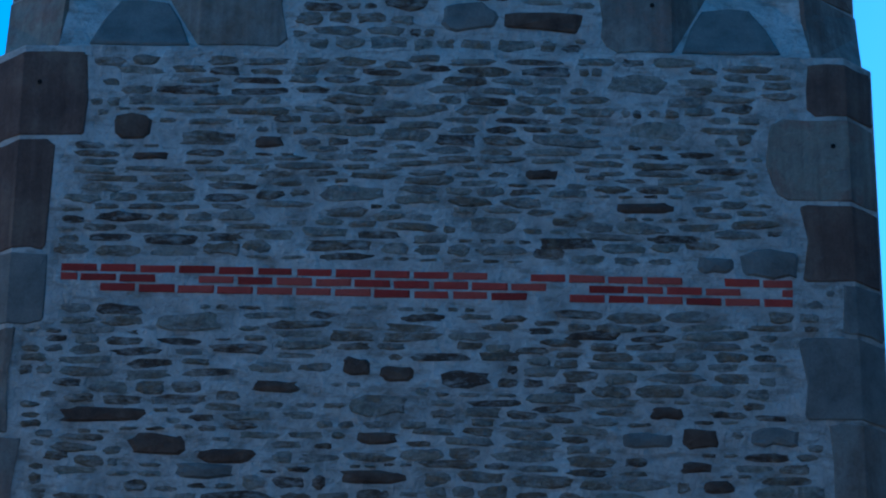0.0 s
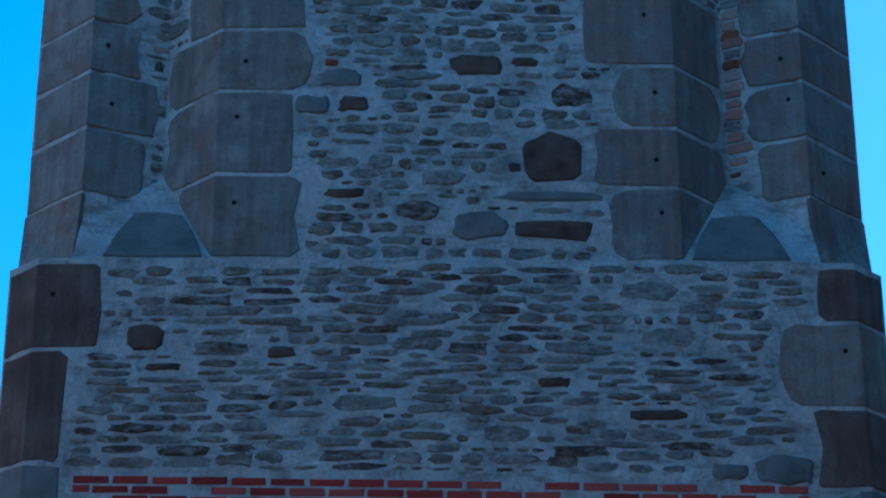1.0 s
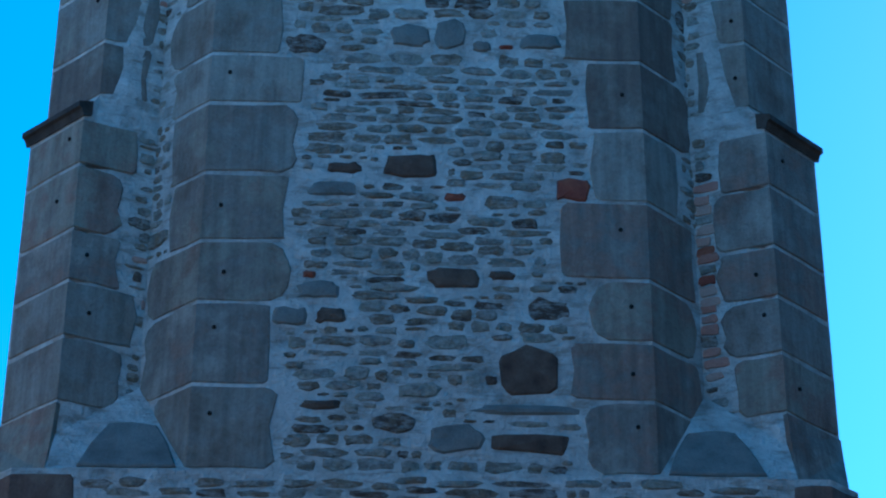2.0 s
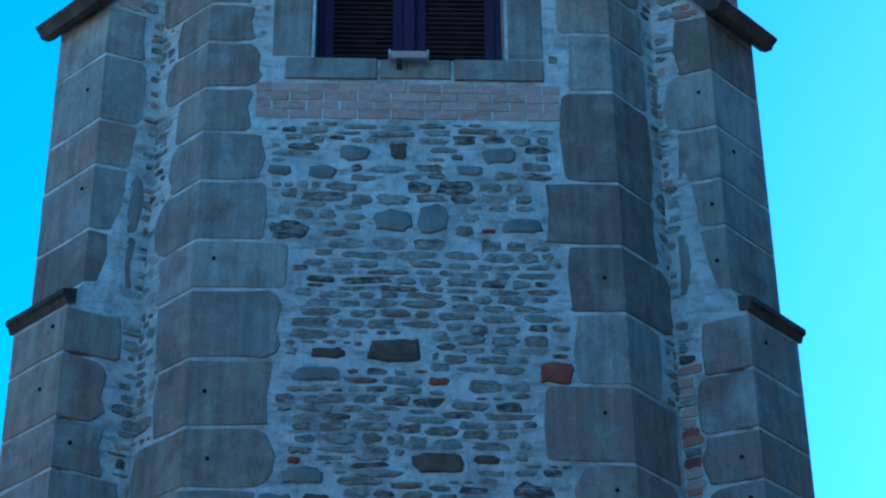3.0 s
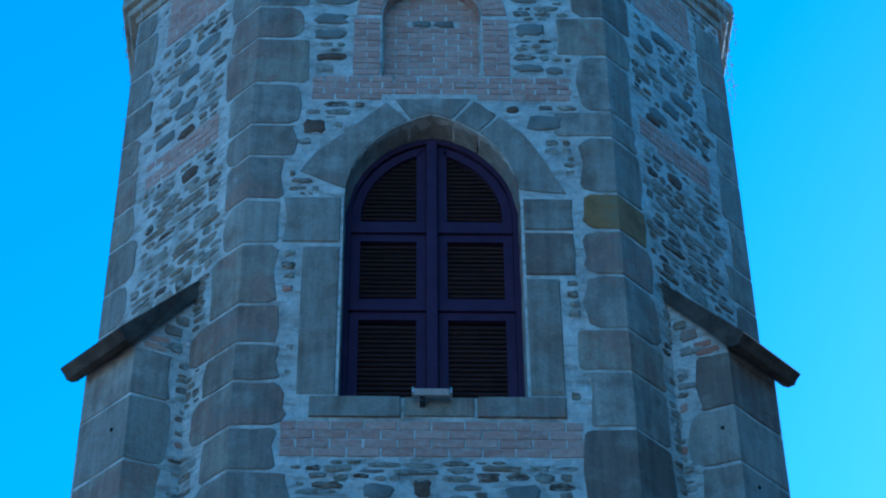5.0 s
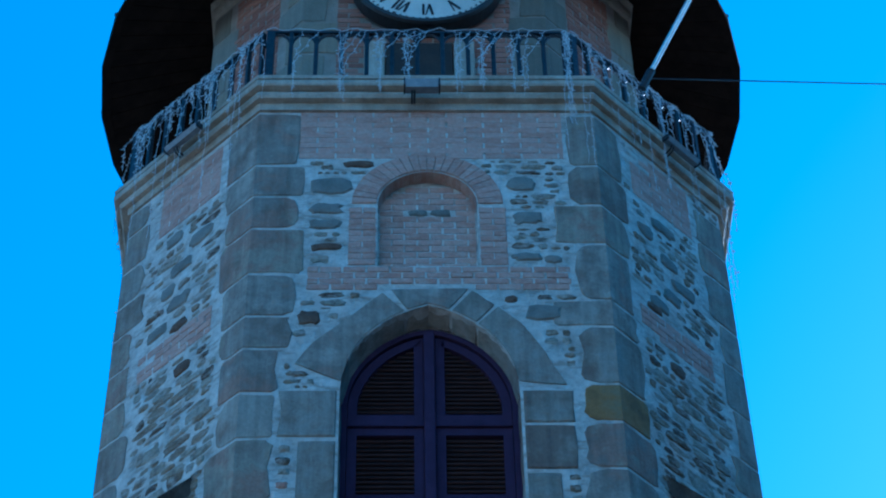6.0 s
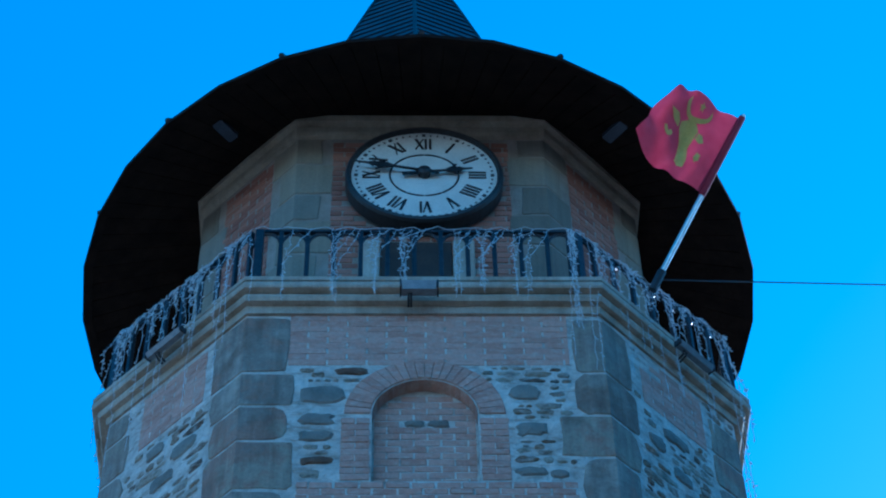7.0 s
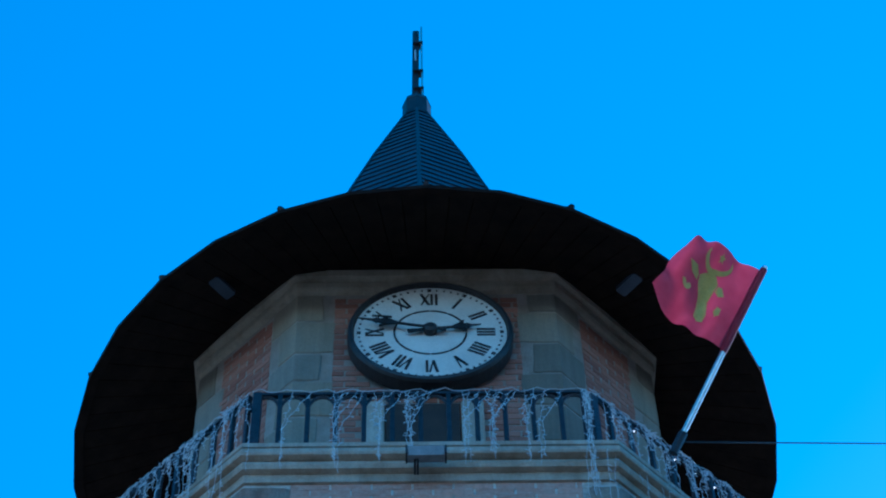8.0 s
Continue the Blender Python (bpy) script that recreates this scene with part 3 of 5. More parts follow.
for k in range(60):
    w = k * math.pi / 30
    up = Vector((math.sin(w), math.cos(w)))
    s = 0.036 if k % 5 == 0 else 0.018
    bm = bmesh.new()
    dial_bar(bm, up * (0.655 - s / 2), up * (0.655 + s / 2), s)
    part("minute_mark", fixed(bm), BLACK, clock)
for k in range(12):
    bm = bmesh.new()
    for j in range(5):
        w0, w1 = (k + 0.03 + 0.94 * j / 5) * math.pi / 6, (k + 0.03 + 0.94 * (j + 1) / 5) * math.pi / 6
        dial_bar(bm, (0.33 * math.sin(w0), 0.33 * math.cos(w0)), (0.33 * math.sin(w1), 0.33 * math.cos(w1)), 0.018)
    part("ring_arc", fixed(bm), BLACK, clock)


def hand(name, degrees, length, tail, wide, h):
    w = radians(degrees)
    d = Vector((math.sin(w), math.cos(w)))
    q = Vector((-d.y, d.x))
    bm = bmesh.new()
    for f0, f1, w0, w1 in ((-tail, 0, 0.05, 0.035), (0, 0.45, 0.03, 0.028), (0.45, 0.60, 0.04, wide), (0.60, 0.72, wide, 0.05), (0.72, 0.80, 0.09, 0.03), (0.80, 1.0, 0.028, 0.006)):
        dial_bar(bm, d * f0 * length, d * f1 * length, w0, h, h + 0.012, w1)
    for s in (-1, 1):
        dial_bar(bm, d * 0.60 * length + q * s * wide * 0.3, d * 0.68 * length + q * s * wide * 0.75, 0.03, h, h + 0.012, 0.02)
    part(name, fixed(bm), BLACK, clock, "black ornate clock hand")


hand("hour_hand", 82, 0.47, 0.45, 0.11, 0.185)
hand("minute_hand", 283, 0.68, 0.22, 0.105, 0.205)
part("hub", fixed(lathe(bmesh.new(), KC, NY, (1, 0, 0), [(0.06, 0.15), (0.06, 0.225), (0.035, 0.24)], 16)), BLACK, clock)

# ---- balcony door behind the railing ----
door = new("door_1")
tagged(door, "dark wooden balcony door in a stone surround", "door", kind="structure")
part("leaf", fixed(box(bmesh.new(), at(-0.05, DV - 0.01, Z_BALC + 0.71), (0.33, 0, 0), (0, 0.02, 0), (0, 0, 0.71), 0.01)), DOOR, door)
for s in (-1, 1):
    part("jamb", fixed(box(bmesh.new(), at(-0.05 + s * 0.44, DV - 0.02, Z_BALC + 0.71), (0.10, 0, 0), (0, 0.04, 0), (0, 0, 0.71), 0.015)), CORNICE, door)

# ---- balcony railing ----
Z_RAIL = 18.325
RO = 0.11


def rail_bay(face, s, w):
    """A pointed arch between two bars, starting at s along the face."""
    bm = bmesh.new()
    zs, za = Z_RAIL - 0.21, Z_RAIL - 0.025
    for a, b in ((s, s + w / 2), (s + w, s + w / 2)):
        tube(bm, [face.p(a + (b - a) * (1 - math.cos(t)), zs + (za - zs) * math.sin(t), 0) for t in (k * math.pi / 2 / 5 for k in range(6))], 0.017, 5)
    return bm


RH, RC, RV = HALF + 0.02, 1.44, 1.16
RL, RR = -1.485, 1.33
rail_faces = [Face((-RH, RV), (RL, -RO)), Face((RL, -RO), (RR, -RO)), Face((RR, -RO), (RH, RV)), Face((RH, RV), (RH, HALF + RC)), Face((-RH, HALF + RC), (-RH, RV))]
for face, bays in zip(rail_faces, (8, 12, 8, 12, 12)):
    railing = thing("balcony_railing", "black iron balcony railing with pointed arches", "railing", group="railing panels round the balcony")
    part("top_rail", fixed(box(bmesh.new(), face.p(face.length / 2, Z_RAIL), face.e * (face.length / 2 - 0.02), face.n * 0.022, (0, 0, 0.016), 0.006)), IRON, railing)
    w = face.length / bays
    for k in range(bays + 1):
        r = 0.038 if k in (0,) else 0.020
        if k == bays and face.length > 3:
            r = 0.038
        part("baluster", fixed(box(bmesh.new(), face.p(min(max(k * w, 0.045), face.length - 0.045), (Z_BALC + Z_RAIL) / 2), face.e * r, face.n * r, (0, 0, (Z_RAIL - Z_BALC) / 2), 0.004)), IRON, railing)
        if k < bays:
            part("arch", rail_bay(face, k * w, w), IRON, railing)


# ---- pieces of masonry ----
rng = random.Random(7)


def slab(bm, face, outline, proud=0.012, dome=0.006, edge=0.012):
    """A stone on a wall face: an outline in s and z, its edge sloped and its face slightly domed."""
    n = len(outline)
    cs, cz = sum(s for s, _ in outline) / n, sum(z for _, z in outline) / n
    half = max(0.02, min(max(abs(s - cs) for s, _ in outline), max(abs(z - cz) for _, z in outline)))
    k = max(0.55, 1 - edge / half)
    a = [bm.verts.new(face.p(s, z, -0.004)) for s, z in outline]
    b = [bm.verts.new(face.p(cs + (s - cs) * k, cz + (z - cz) * k, proud + rng.uniform(-0.003, 0.003))) for s, z in outline]
    c = bm.verts.new(face.p(cs, cz, proud + dome))
    for i in range(n):
        j = (i + 1) % n
        bm.faces.new((a[i], a[j], b[j], b[i]))
        bm.faces.new((b[i], b[j], c))


def pebble(s, z, w, h, square=0.6, n=10):
    """An uneven stone outline round s, z with half sizes w, h; square: 0 oval, 1 boxy."""
    pts = []
    off = rng.uniform(0, 0.6)
    for k in range(n):
        t = 2 * math.pi * (k + off) / n
        c, q = math.cos(t), math.sin(t)
        e = 1 - 0.72 * square
        x, y = math.copysign(abs(c) ** e, c), math.copysign(abs(q) ** e, q)
        pts.append((s + w * x * rng.uniform(0.80, 1.10), z + h * y * rng.uniform(0.70, 1.18)))
    return pts


def clear(s, z, w, h, voids):
    return all(s + w < a or s - w > b or z + h < c or z - h > d for a, b, c, d in voids)


def rubble(parent, face, s0, s1, z0, z1, voids, low=0.05, high=0.12, wide=(0.10, 0.34), joint=0.022, limit=300, big=1.6):
    """Coursed field stones: a few big ones first, then wandering rows of flat ones between. The first are pieces, the rest one mesh."""
    step = 0.005
    ns, nz = int((s1 - s0) / step) + 1, int((z1 - z0) / step) + 1
    free = np.ones((nz, ns), bool)
    for a, b, c, d in voids:
        i0, i1, j0, j1 = (int((v - o) / step) for v, o in ((c, z0), (d, z0), (a, s0), (b, s0)))
        free[max(i0, 0):max(i1, 0), max(j0, 0):max(j1, 0)] = False
    rest, made = bmesh.new(), 0

    def put(s, z, w, h, g, mark=True):
        nonlocal made
        i0, i1 = max(int((z - h / 2 - g - z0) / step), 0), int((z + h / 2 + g - z0) / step) + 1
        j0, j1 = max(int((s - w / 2 - g - s0) / step), 0), int((s + w / 2 + g - s0) / step) + 1
        spot = free[i0:i1, j0:j1]
        if spot.size == 0 or not spot.all():
            return False
        if mark:
            spot[:] = False
        tilt, taper = rng.uniform(-0.05, 0.05), rng.uniform(-0.45, 0.45)
        shape = [(q, z + (y - z) * (1 + taper * (q - s) / w) + tilt * (q - s)) for q, y in pebble(s, z, w / 2, h / 2, rng.uniform(0.2, 0.85), rng.choice((12, 14, 16, 17)))]
        bm = bmesh.new() if made < limit else rest
        slab(bm, face, shape, rng.uniform(0.001, 0.014), rng.uniform(0.001, 0.008), 0.009)
        if made < limit:
            part("stone", bm, RUBBLE, parent)
        made += 1
        return True

    for _ in range(int(big * 12 * (s1 - s0) * (z1 - z0))):
        w, h = rng.uniform(0.7, 1.15) * wide[1], rng.uniform(1.0, 1.7) * high
        put(rng.uniform(s0 + w / 2, max(s1 - w / 2, s0 + w / 2)), rng.uniform(z0 + h / 2, z1 - h / 2), w * 0.8, h, joint * 0.5) if rng.random() < 0.35 else None
    row, z = 0, z0 + 0.008
    while z < z1 - 0.03:
        h = rng.triangular(low, high, low * 1.3)
        s = s0 + rng.uniform(0, 0.05)
        phase = rng.uniform(0, 6)
        while s < s1 - 0.04:
            w = min(rng.triangular(wide[0], wide[1], wide[0] * 1.7), s1 - s)
            zz = z + h / 2 + 0.030 * math.sin(1.7 * s + 0.8 * z) + 0.012 * math.sin(4.7 * s - 1.3 * z + 1) + rng.uniform(-0.004, 0.004)
            hh = h * rng.uniform(0.88, 1.25)
            if zz - hh / 2 > z0 and zz + hh / 2 < z1 and w > 0.05 and rng.random() > 0.03:
                if not put(s + w / 2, zz, w, hh, 0.0, False):
                    # a shorter or thinner stone where the full one has no room
                    n = max(2, int(w / 0.15))
                    for k in range(n):
                        q, b = s + w * (k + 0.5) / n, w / n * 0.88
                        put(q, zz, b, hh * 0.85, 0.0, False) or put(q, zz + hh * 0.2, b, hh * 0.5, 0.0, False) or put(q, zz - hh * 0.2, b, hh * 0.5, 0.0, False)
            s += w + rng.uniform(joint * 0.5, joint * 1.3)
        z += h + rng.uniform(joint * 0.3, joint * 0.8)
        row += 1
    if len(rest.verts):
        tagged(part("rubble_fill", rest, RUBBLE, parent), kind="stuff")
    else:
        rest.free()


def laid(parent, face, stones, mat, square=0.75, name="stone", voids=None, centre=None):
    """Single larger stones: middle from the face's centre, height, half width, half height."""
    centre = face.length / 2 if centre is None else centre
    for u, z, w, h in stones:
        bm = bmesh.new()
        slab(bm, face, pebble(centre + u, z, w, h, square, 14), 0.016, 0.008, 0.016)
        part(name, bm, mat, parent)
        if voids is not None:
            voids.append((centre + u - w - 0.015, centre + u + w + 0.015, z - h - 0.012, z + h + 0.012))


def bricks(parent, face, s0, s1, z0, z1, long=0.15, high=0.066, joint=0.012, bed=0.010, mat=None, slope=0.0, miss=0.0, keep=None, proud=(0.004, 0.010), edge=0.004):
    row, z = 0, z0
    while z + high < z1 + 0.01:
        s = s0 - (long / 2 if row % 2 else 0.0)
        while s < s1 - 0.02:
            a, b = max(s, s0) + joint / 2, min(s + long, s1) - joint / 2
            m = (a + b) / 2
            zz = z + slope * (m - s0)
            if b - a > 0.03 and rng.random() >= miss and (keep is None or keep(m, zz + high / 2)):
                bm = bmesh.new()
                j = lambda q: rng.uniform(-q, q)  # noqa: E731
                slab(bm, face, [(a + j(0.003), zz + bed / 2 + j(0.003)), (b + j(0.003), zz + bed / 2 + j(0.003)), (b + j(0.003), zz + high - bed / 2 + j(0.003)), (a + j(0.003), zz + high - bed / 2 + j(0.003))], rng.uniform(*proud), 0.001, edge)
                part("brick", bm, mat or BRICK, parent)
            s += long
        z += high
        row += 1


def leg(face, s_edge, sign, length, z0, z1, crisp=False):
    """One face of a corner block: runs from the corner by length; its far end is rounded and uneven, unless crisp."""
    g = 0.011
    r = min(0.13, (z1 - z0) * 0.30, length * 0.4) * (0.12 if crisp else rng.choice((0.15, 0.25, 0.4, 0.8)))
    t, b = z1 - g, z0 + g
    L = length
    j = lambda q: rng.uniform(-q, q)  # noqa: E731
    pts = [(0, b), (L * 0.5, b + j(0.008)), (L - r, b + j(0.01)), (L - r * 0.3 + j(0.015), b + r * 0.35), (L + j(0.015), b + r), (L + j(0.005 if crisp else 0.04), (b + t) / 2 + j(0.05)), (L + j(0.015), t - r), (L - r * 0.3 + j(0.015), t - r * 0.35), (L - r + j(0.02), t + j(0.01)), (L * 0.5, t + j(0.008)), (0, t)]
    return [(s_edge + sign * s, z) for s, z in pts]


def quoin(parent, fa, sa, la, fb, sb, lb, z0, z1, mat=None, name="quoin", hole=None, crisp=(False, False)):
    """A corner block that shows on two faces; fa ends or begins at sa, fb at sb. la, lb: how far it runs along each."""
    h = 0.009
    mitre = (fa.n + fb.n) / (1 + fa.n.dot(fb.n)) * h
    bm = bmesh.new()
    for (f, s, l), sharp in zip(((fa, sa, la), (fb, sb, lb)), crisp):
        sign = 1 if s < f.length / 2 else -1
        out = leg(f, s, sign, l, z0, z1, sharp)
        n = len(out)
        cs, cz = s + sign * l / 2, (z0 + z1) / 2
        base_ = [bm.verts.new(f.p(q, z, -0.004)) for q, z in out]
        top = []
        for i, (q, z) in enumerate(out):
            if i in (0, n - 1):
                zz = z + (0.010 if i == 0 else -0.010)
                top.append(bm.verts.new(f.p(s, zz) + mitre))
            else:
                top.append(bm.verts.new(f.p(q - math.copysign(0.010, q - cs) if abs(q - cs) > l * 0.3 else q, z - math.copysign(0.010, z - cz) if abs(z - cz) > 0.03 else z, h + rng.uniform(-0.003, 0.003))))
        mid = bm.verts.new(f.p(cs, cz, h + 0.004))
        for i in range(n):
            k = (i + 1) % n
            if i != n - 1:
                bm.faces.new((base_[i], base_[k], top[k], top[i]))
            bm.faces.new((top[i], top[k], mid))
    bmesh.ops.remove_doubles(bm, verts=bm.verts[:], dist=0.0004)
    ob = part(name, fixed(bm), mat or SANDSTONE, parent)
    if hole is not None:
        f, s, l = ((fa, sa, la), (fb, sb, lb))[hole]
        sign = 1 if s < f.length / 2 else -1
        m = f.p(s + sign * l * rng.uniform(0.18, 0.35), z0 + (z1 - z0) * rng.uniform(0.45, 0.7), 0.012)
        bm = bmesh.new()
        lathe(bm, m, f.n, (0, 0, 1), [(0.016, 0.0), (0.014, 0.010), (0.006, 0.0095)], 8)
        part("clamp_hole", fixed(bm), HOLE, ob)
    return ob


def block(parent, face, outline, mat=None, name="block", proud=0.02, label=""):
    bm = bmesh.new()
    slab(bm, face, outline, proud, 0.003, 0.014)
    return part(name, bm, mat or SANDSTONE, parent, label)


# corner blocks of the shaft's front, from the ledge up: upper edge, run along the front, run along the flank
LEFT_QUOINS = [(7.60, 0.55, 0.36), (8.20, 0.50, 0.53), (8.66, 0.59, 0.50), (9.19, 0.57, 0.32), (9.75, 0.63, 0.36), (10.16, 0.64, 0.40), (10.67, 0.47, 0.45), (11.11, 0.43, 0.33), (11.51, 0.35, 0.30), (11.94, 0.40, 0.48), (12.31, 0.34, 0.35), (12.70, 0.32, 0.56), (13.33, 0.28, 0.36), (13.82, 0.28, 0.23), (14.31, 0.30, 0.27), (14.68, 0.36, 0.30), (15.18, 0.41, 0.30), (15.74, 0.46, 0.39), (16.15, 0.40, 0.32), (16.56, 0.43, 0.36), (17.28, 0.36, 0.40)]
RIGHT_QUOINS = [(7.52, 0.45, 0.47), (7.95, 0.54, 0.49), (8.41, 0.39, 0.49), (9.01, 0.60, 0.50), (9.59, 0.35, 0.36), (10.15, 0.39, 0.55), (10.69, 0.54, 0.42), (11.52, 0.38, 0.41), (12.06, 0.33, 0.41), (12.48, 0.39, 0.43), (13.03, 0.31, 0.40), (13.51, 0.30, 0.38), (13.92, 0.29, 0.34), (14.56, 0.29, 0.33), (14.87, 0.48, 0.33), (15.55, 0.24, 0.30), (16.04, 0.42, 0.34), (16.56, 0.26, 0.36), (17.26, 0.24, 0.33)]
BROWN = material("rusty_sandstone", [(0.13, 0.08, 0.03), (0.24, 0.14, 0.05), (0.20, 0.17, 0.10)], 0.9, 5, 0.4)
front_voids, left_voids, right_voids = [], [], []
for rows, side, flank, fv, dv in ((LEFT_QUOINS, -1, F_LEFT, front_voids, left_voids), (RIGHT_QUOINS, 1, F_RIGHT, front_voids, right_voids)):
    z0 = Z_LEDGE + 0.02
    sf, sd = (0.0, flank.length) if side < 0 else (F_FRONT.length, 0.0)
    for k, (z1, lf, ld) in enumerate(rows):
        m = BROWN if side > 0 and abs(z1 - 13.92) < 0.01 else None
        quoin(shaft, F_FRONT, sf, lf, flank, sd, ld, z0, z1, m, hole=0 if z1 < 10.2 and k % 5 != 4 else None)
        fv.append((-1, lf + 0.02, z0, z1) if side < 0 else (F_FRONT.length - lf - 0.02, 9, z0, z1))
        dv.append((flank.length - ld - 0.02, 9, z0, z1) if side < 0 else (-1, ld + 0.02, z0, z1))
        z0 = z1

# far corner blocks of the flanks, above the buttresses
for side, flank, dv in ((-1, F_LEFT, left_voids), (1, F_RIGHT, right_voids)):
    other = Face((-HALF, 2 * HALF - C0), (-HALF, C0)) if side < 0 else Face((HALF, C0), (HALF, 2 * HALF - C0))
    z0 = 12.3
    while z0 < 17.1:
        z1 = min(z0 + rng.uniform(0.40, 0.62), 17.28)
        ld = rng.uniform(0.20, 0.42)
        if side < 0:
            quoin(flanks, flank, 0.0, ld, other, other.length, 0.3, z0, z1)
            dv.append((-1, ld + 0.02, z0, z1))
        else:
            quoin(flanks, flank, flank.length, ld, other, 0.0, 0.3, z0, z1)
            dv.append((flank.length - ld - 0.02, 9, z0, z1))
        z0 = z1

# corner blocks of the base
base_voids = []
cut_l, cut_r = Face((-BASE_HALF, BV), (-BASE_HALF + BASE_CUT, -BASE_OUT)), Face((BASE_HALF - BASE_CUT, -BASE_OUT), (BASE_HALF, BV))
for rows, side, cut in (([(6.95, 0.39), (6.36, 0.22), (5.62, 0.22), (5.14, 0.06), (4.46, 0.13), (3.8, 0.3), (3.2, 0.2), (2.6, 0.4), (2.0, 0.25), (1.4, 0.4), (0.7, 0.3)], -1, cut_l), ([(6.95, 0.24), (6.57, 0.50), (6.0, 0.32), (5.48, 0.08), (5.14, 0.36), (4.60, 0.20), (4.0, 0.35), (3.3, 0.2), (2.7, 0.4), (2.0, 0.25), (1.4, 0.4), (0.7, 0.3)], 1, cut_r)):
    for k, (z1, l) in enumerate(rows):
        z0 = rows[k + 1][0] if k + 1 < len(rows) else 0.02
        m = BLUE_STONE if (side < 0 and k == 2) or (side > 0 and k in (3, 4)) else BROWN_SAND if k == 0 or k == (1 if side < 0 else 2) else None
        if side < 0:
            quoin(base, F_BASE, 0.0, l, cut, cut.length, cut.length - 0.02, z0, z1, m, hole=0 if k == 0 else None, crisp=(False, True))
            base_voids.append((-1, l + 0.03, z0, z1))
        else:
            quoin(base, F_BASE, F_BASE.length, l, cut, 0.0, cut.length - 0.02, z0, z1, m, hole=0 if k == 1 else None, crisp=(False, True))
            base_voids.append((F_BASE.length - l - 0.03, 9, z0, z1))

# blocks of the buttresses: end face and inner cheek
for side, ob in butts.items():
    c = Corner(side)
    for z_from, z_to, out in ((Z_LEDGE + 0.55, Z_CAP1 - 0.10, B_LOW), (Z_CAP1 + 0.14, Z_CAP2 - 0.02, B_UP)):
        a, b, foot = c.plan(B_IN, out), c.plan(B_FAR, out), c.plan(B_FOOT, 0.0)
        if side < 0:
            end, cheek = Face(b, a), Face(a, foot)
        else:
            end, cheek = Face(a, b), Face(foot, a)
        n = round((z_to - z_from) / 0.46)
        zs = [z_from + (z_to - z_from) * (k + (rng.uniform(-0.15, 0.15) if 0 < k < n else 0)) / n for k in range(n + 1)]
        for k in range(n):
            lc = rng.uniform(0.52, 0.86) * cheek.length
            le = end.length - 0.015
            hole = rng.choice([0, 1, None])
            if side < 0:
                quoin(ob, end, end.length, le, cheek, 0.0, lc, zs[k], zs[k + 1], hole=hole, crisp=(True, False))
            else:
                quoin(ob, end, 0.0, le, cheek, cheek.length, lc, zs[k], zs[k + 1], hole=hole, crisp=(True, False))
            # rubble and brick chips in the re-entrant corner, thrown in unevenly
            zz = zs[k] + rng.uniform(0.0, 0.05)
            while zz < zs[k + 1] - 0.03:
                red = side > 0 and 7.9 < zz < 9.3
                h = rng.uniform(0.075, 0.095) if red else rng.uniform(0.03, 0.10)
                w = (cheek.length - lc) * (rng.uniform(0.36, 0.47) if red else rng.uniform(0.14, 0.46))
                m = w + 0.005 + rng.uniform(0, 0.3) * max(0.0, cheek.length - lc - 2 * w)
                if red or rng.random() < 0.88:
                    bm = bmesh.new()
                    slab(bm, cheek, pebble(cheek.length - m if side < 0 else m, zz + h / 2, w, h / 2 - 0.006, 0.95 if red else 0.6, 12), 0.005, 0.002, 0.003)
                    part("stone", bm, (RUST_STONE if rng.random() < 0.12 else BRICK) if red and rng.random() < 0.85 else BRICK if rng.random() < 0.15 else RUBBLE, ob)
                zz += h + (0.0 if red else rng.uniform(0.0, 0.05))

    # a brick patch and odd stones fill the cheek under the sloping cap
    for f, z, w, h, mat in ((0.30, 0.03, 0.075, 0.03, BRICK), (0.42, 0.10, 0.085, 0.03, BRICK), (0.40, 0.02, 0.08, 0.028, BRICK), (0.55, 0.06, 0.07, 0.035, RUBBLE), (0.66, 0.22, 0.075, 0.06, SANDSTONE), (0.80, 0.34, 0.06, 0.045, RUBBLE), (0.74, 0.06, 0.05, 0.05, RUBBLE)):
        bm = bmesh.new()
        q = f * cheek.length
        slab(bm, cheek, pebble(q if side < 0 else cheek.length - q, Z_CAP2 + z, w, h, 0.85, 12), 0.006, 0.003, 0.006)
        part("brick" if mat is BRICK else "stone", bm, mat, ob)

# window surround: sill, jambs and arch stones
sill = part("sill", fixed(box(bmesh.new(), at(-0.585, 0.06, 11.695), (0.345, 0, 0), (0, 0.085, 0), (0, 0, 0.092), 0.015)), SANDSTONE, shaft, "weathered sandstone sill")
part("sill", fixed(box(bmesh.new(), at(0.045, 0.07, 11.70), (0.265, 0, 0), (0, 0.085, 0), (0, 0, 0.085), 0.015)), SANDSTONE, shaft)
part("sill", fixed(box(bmesh.new(), at(0.665, 0.06, 11.695), (0.335, 0, 0), (0, 0.085, 0), (0, 0, 0.092), 0.015)), SANDSTONE, shaft)
C = F_FRONT.length / 2
front_voids.append((C - 0.95, C + 1.02, 11.58, 11.82))


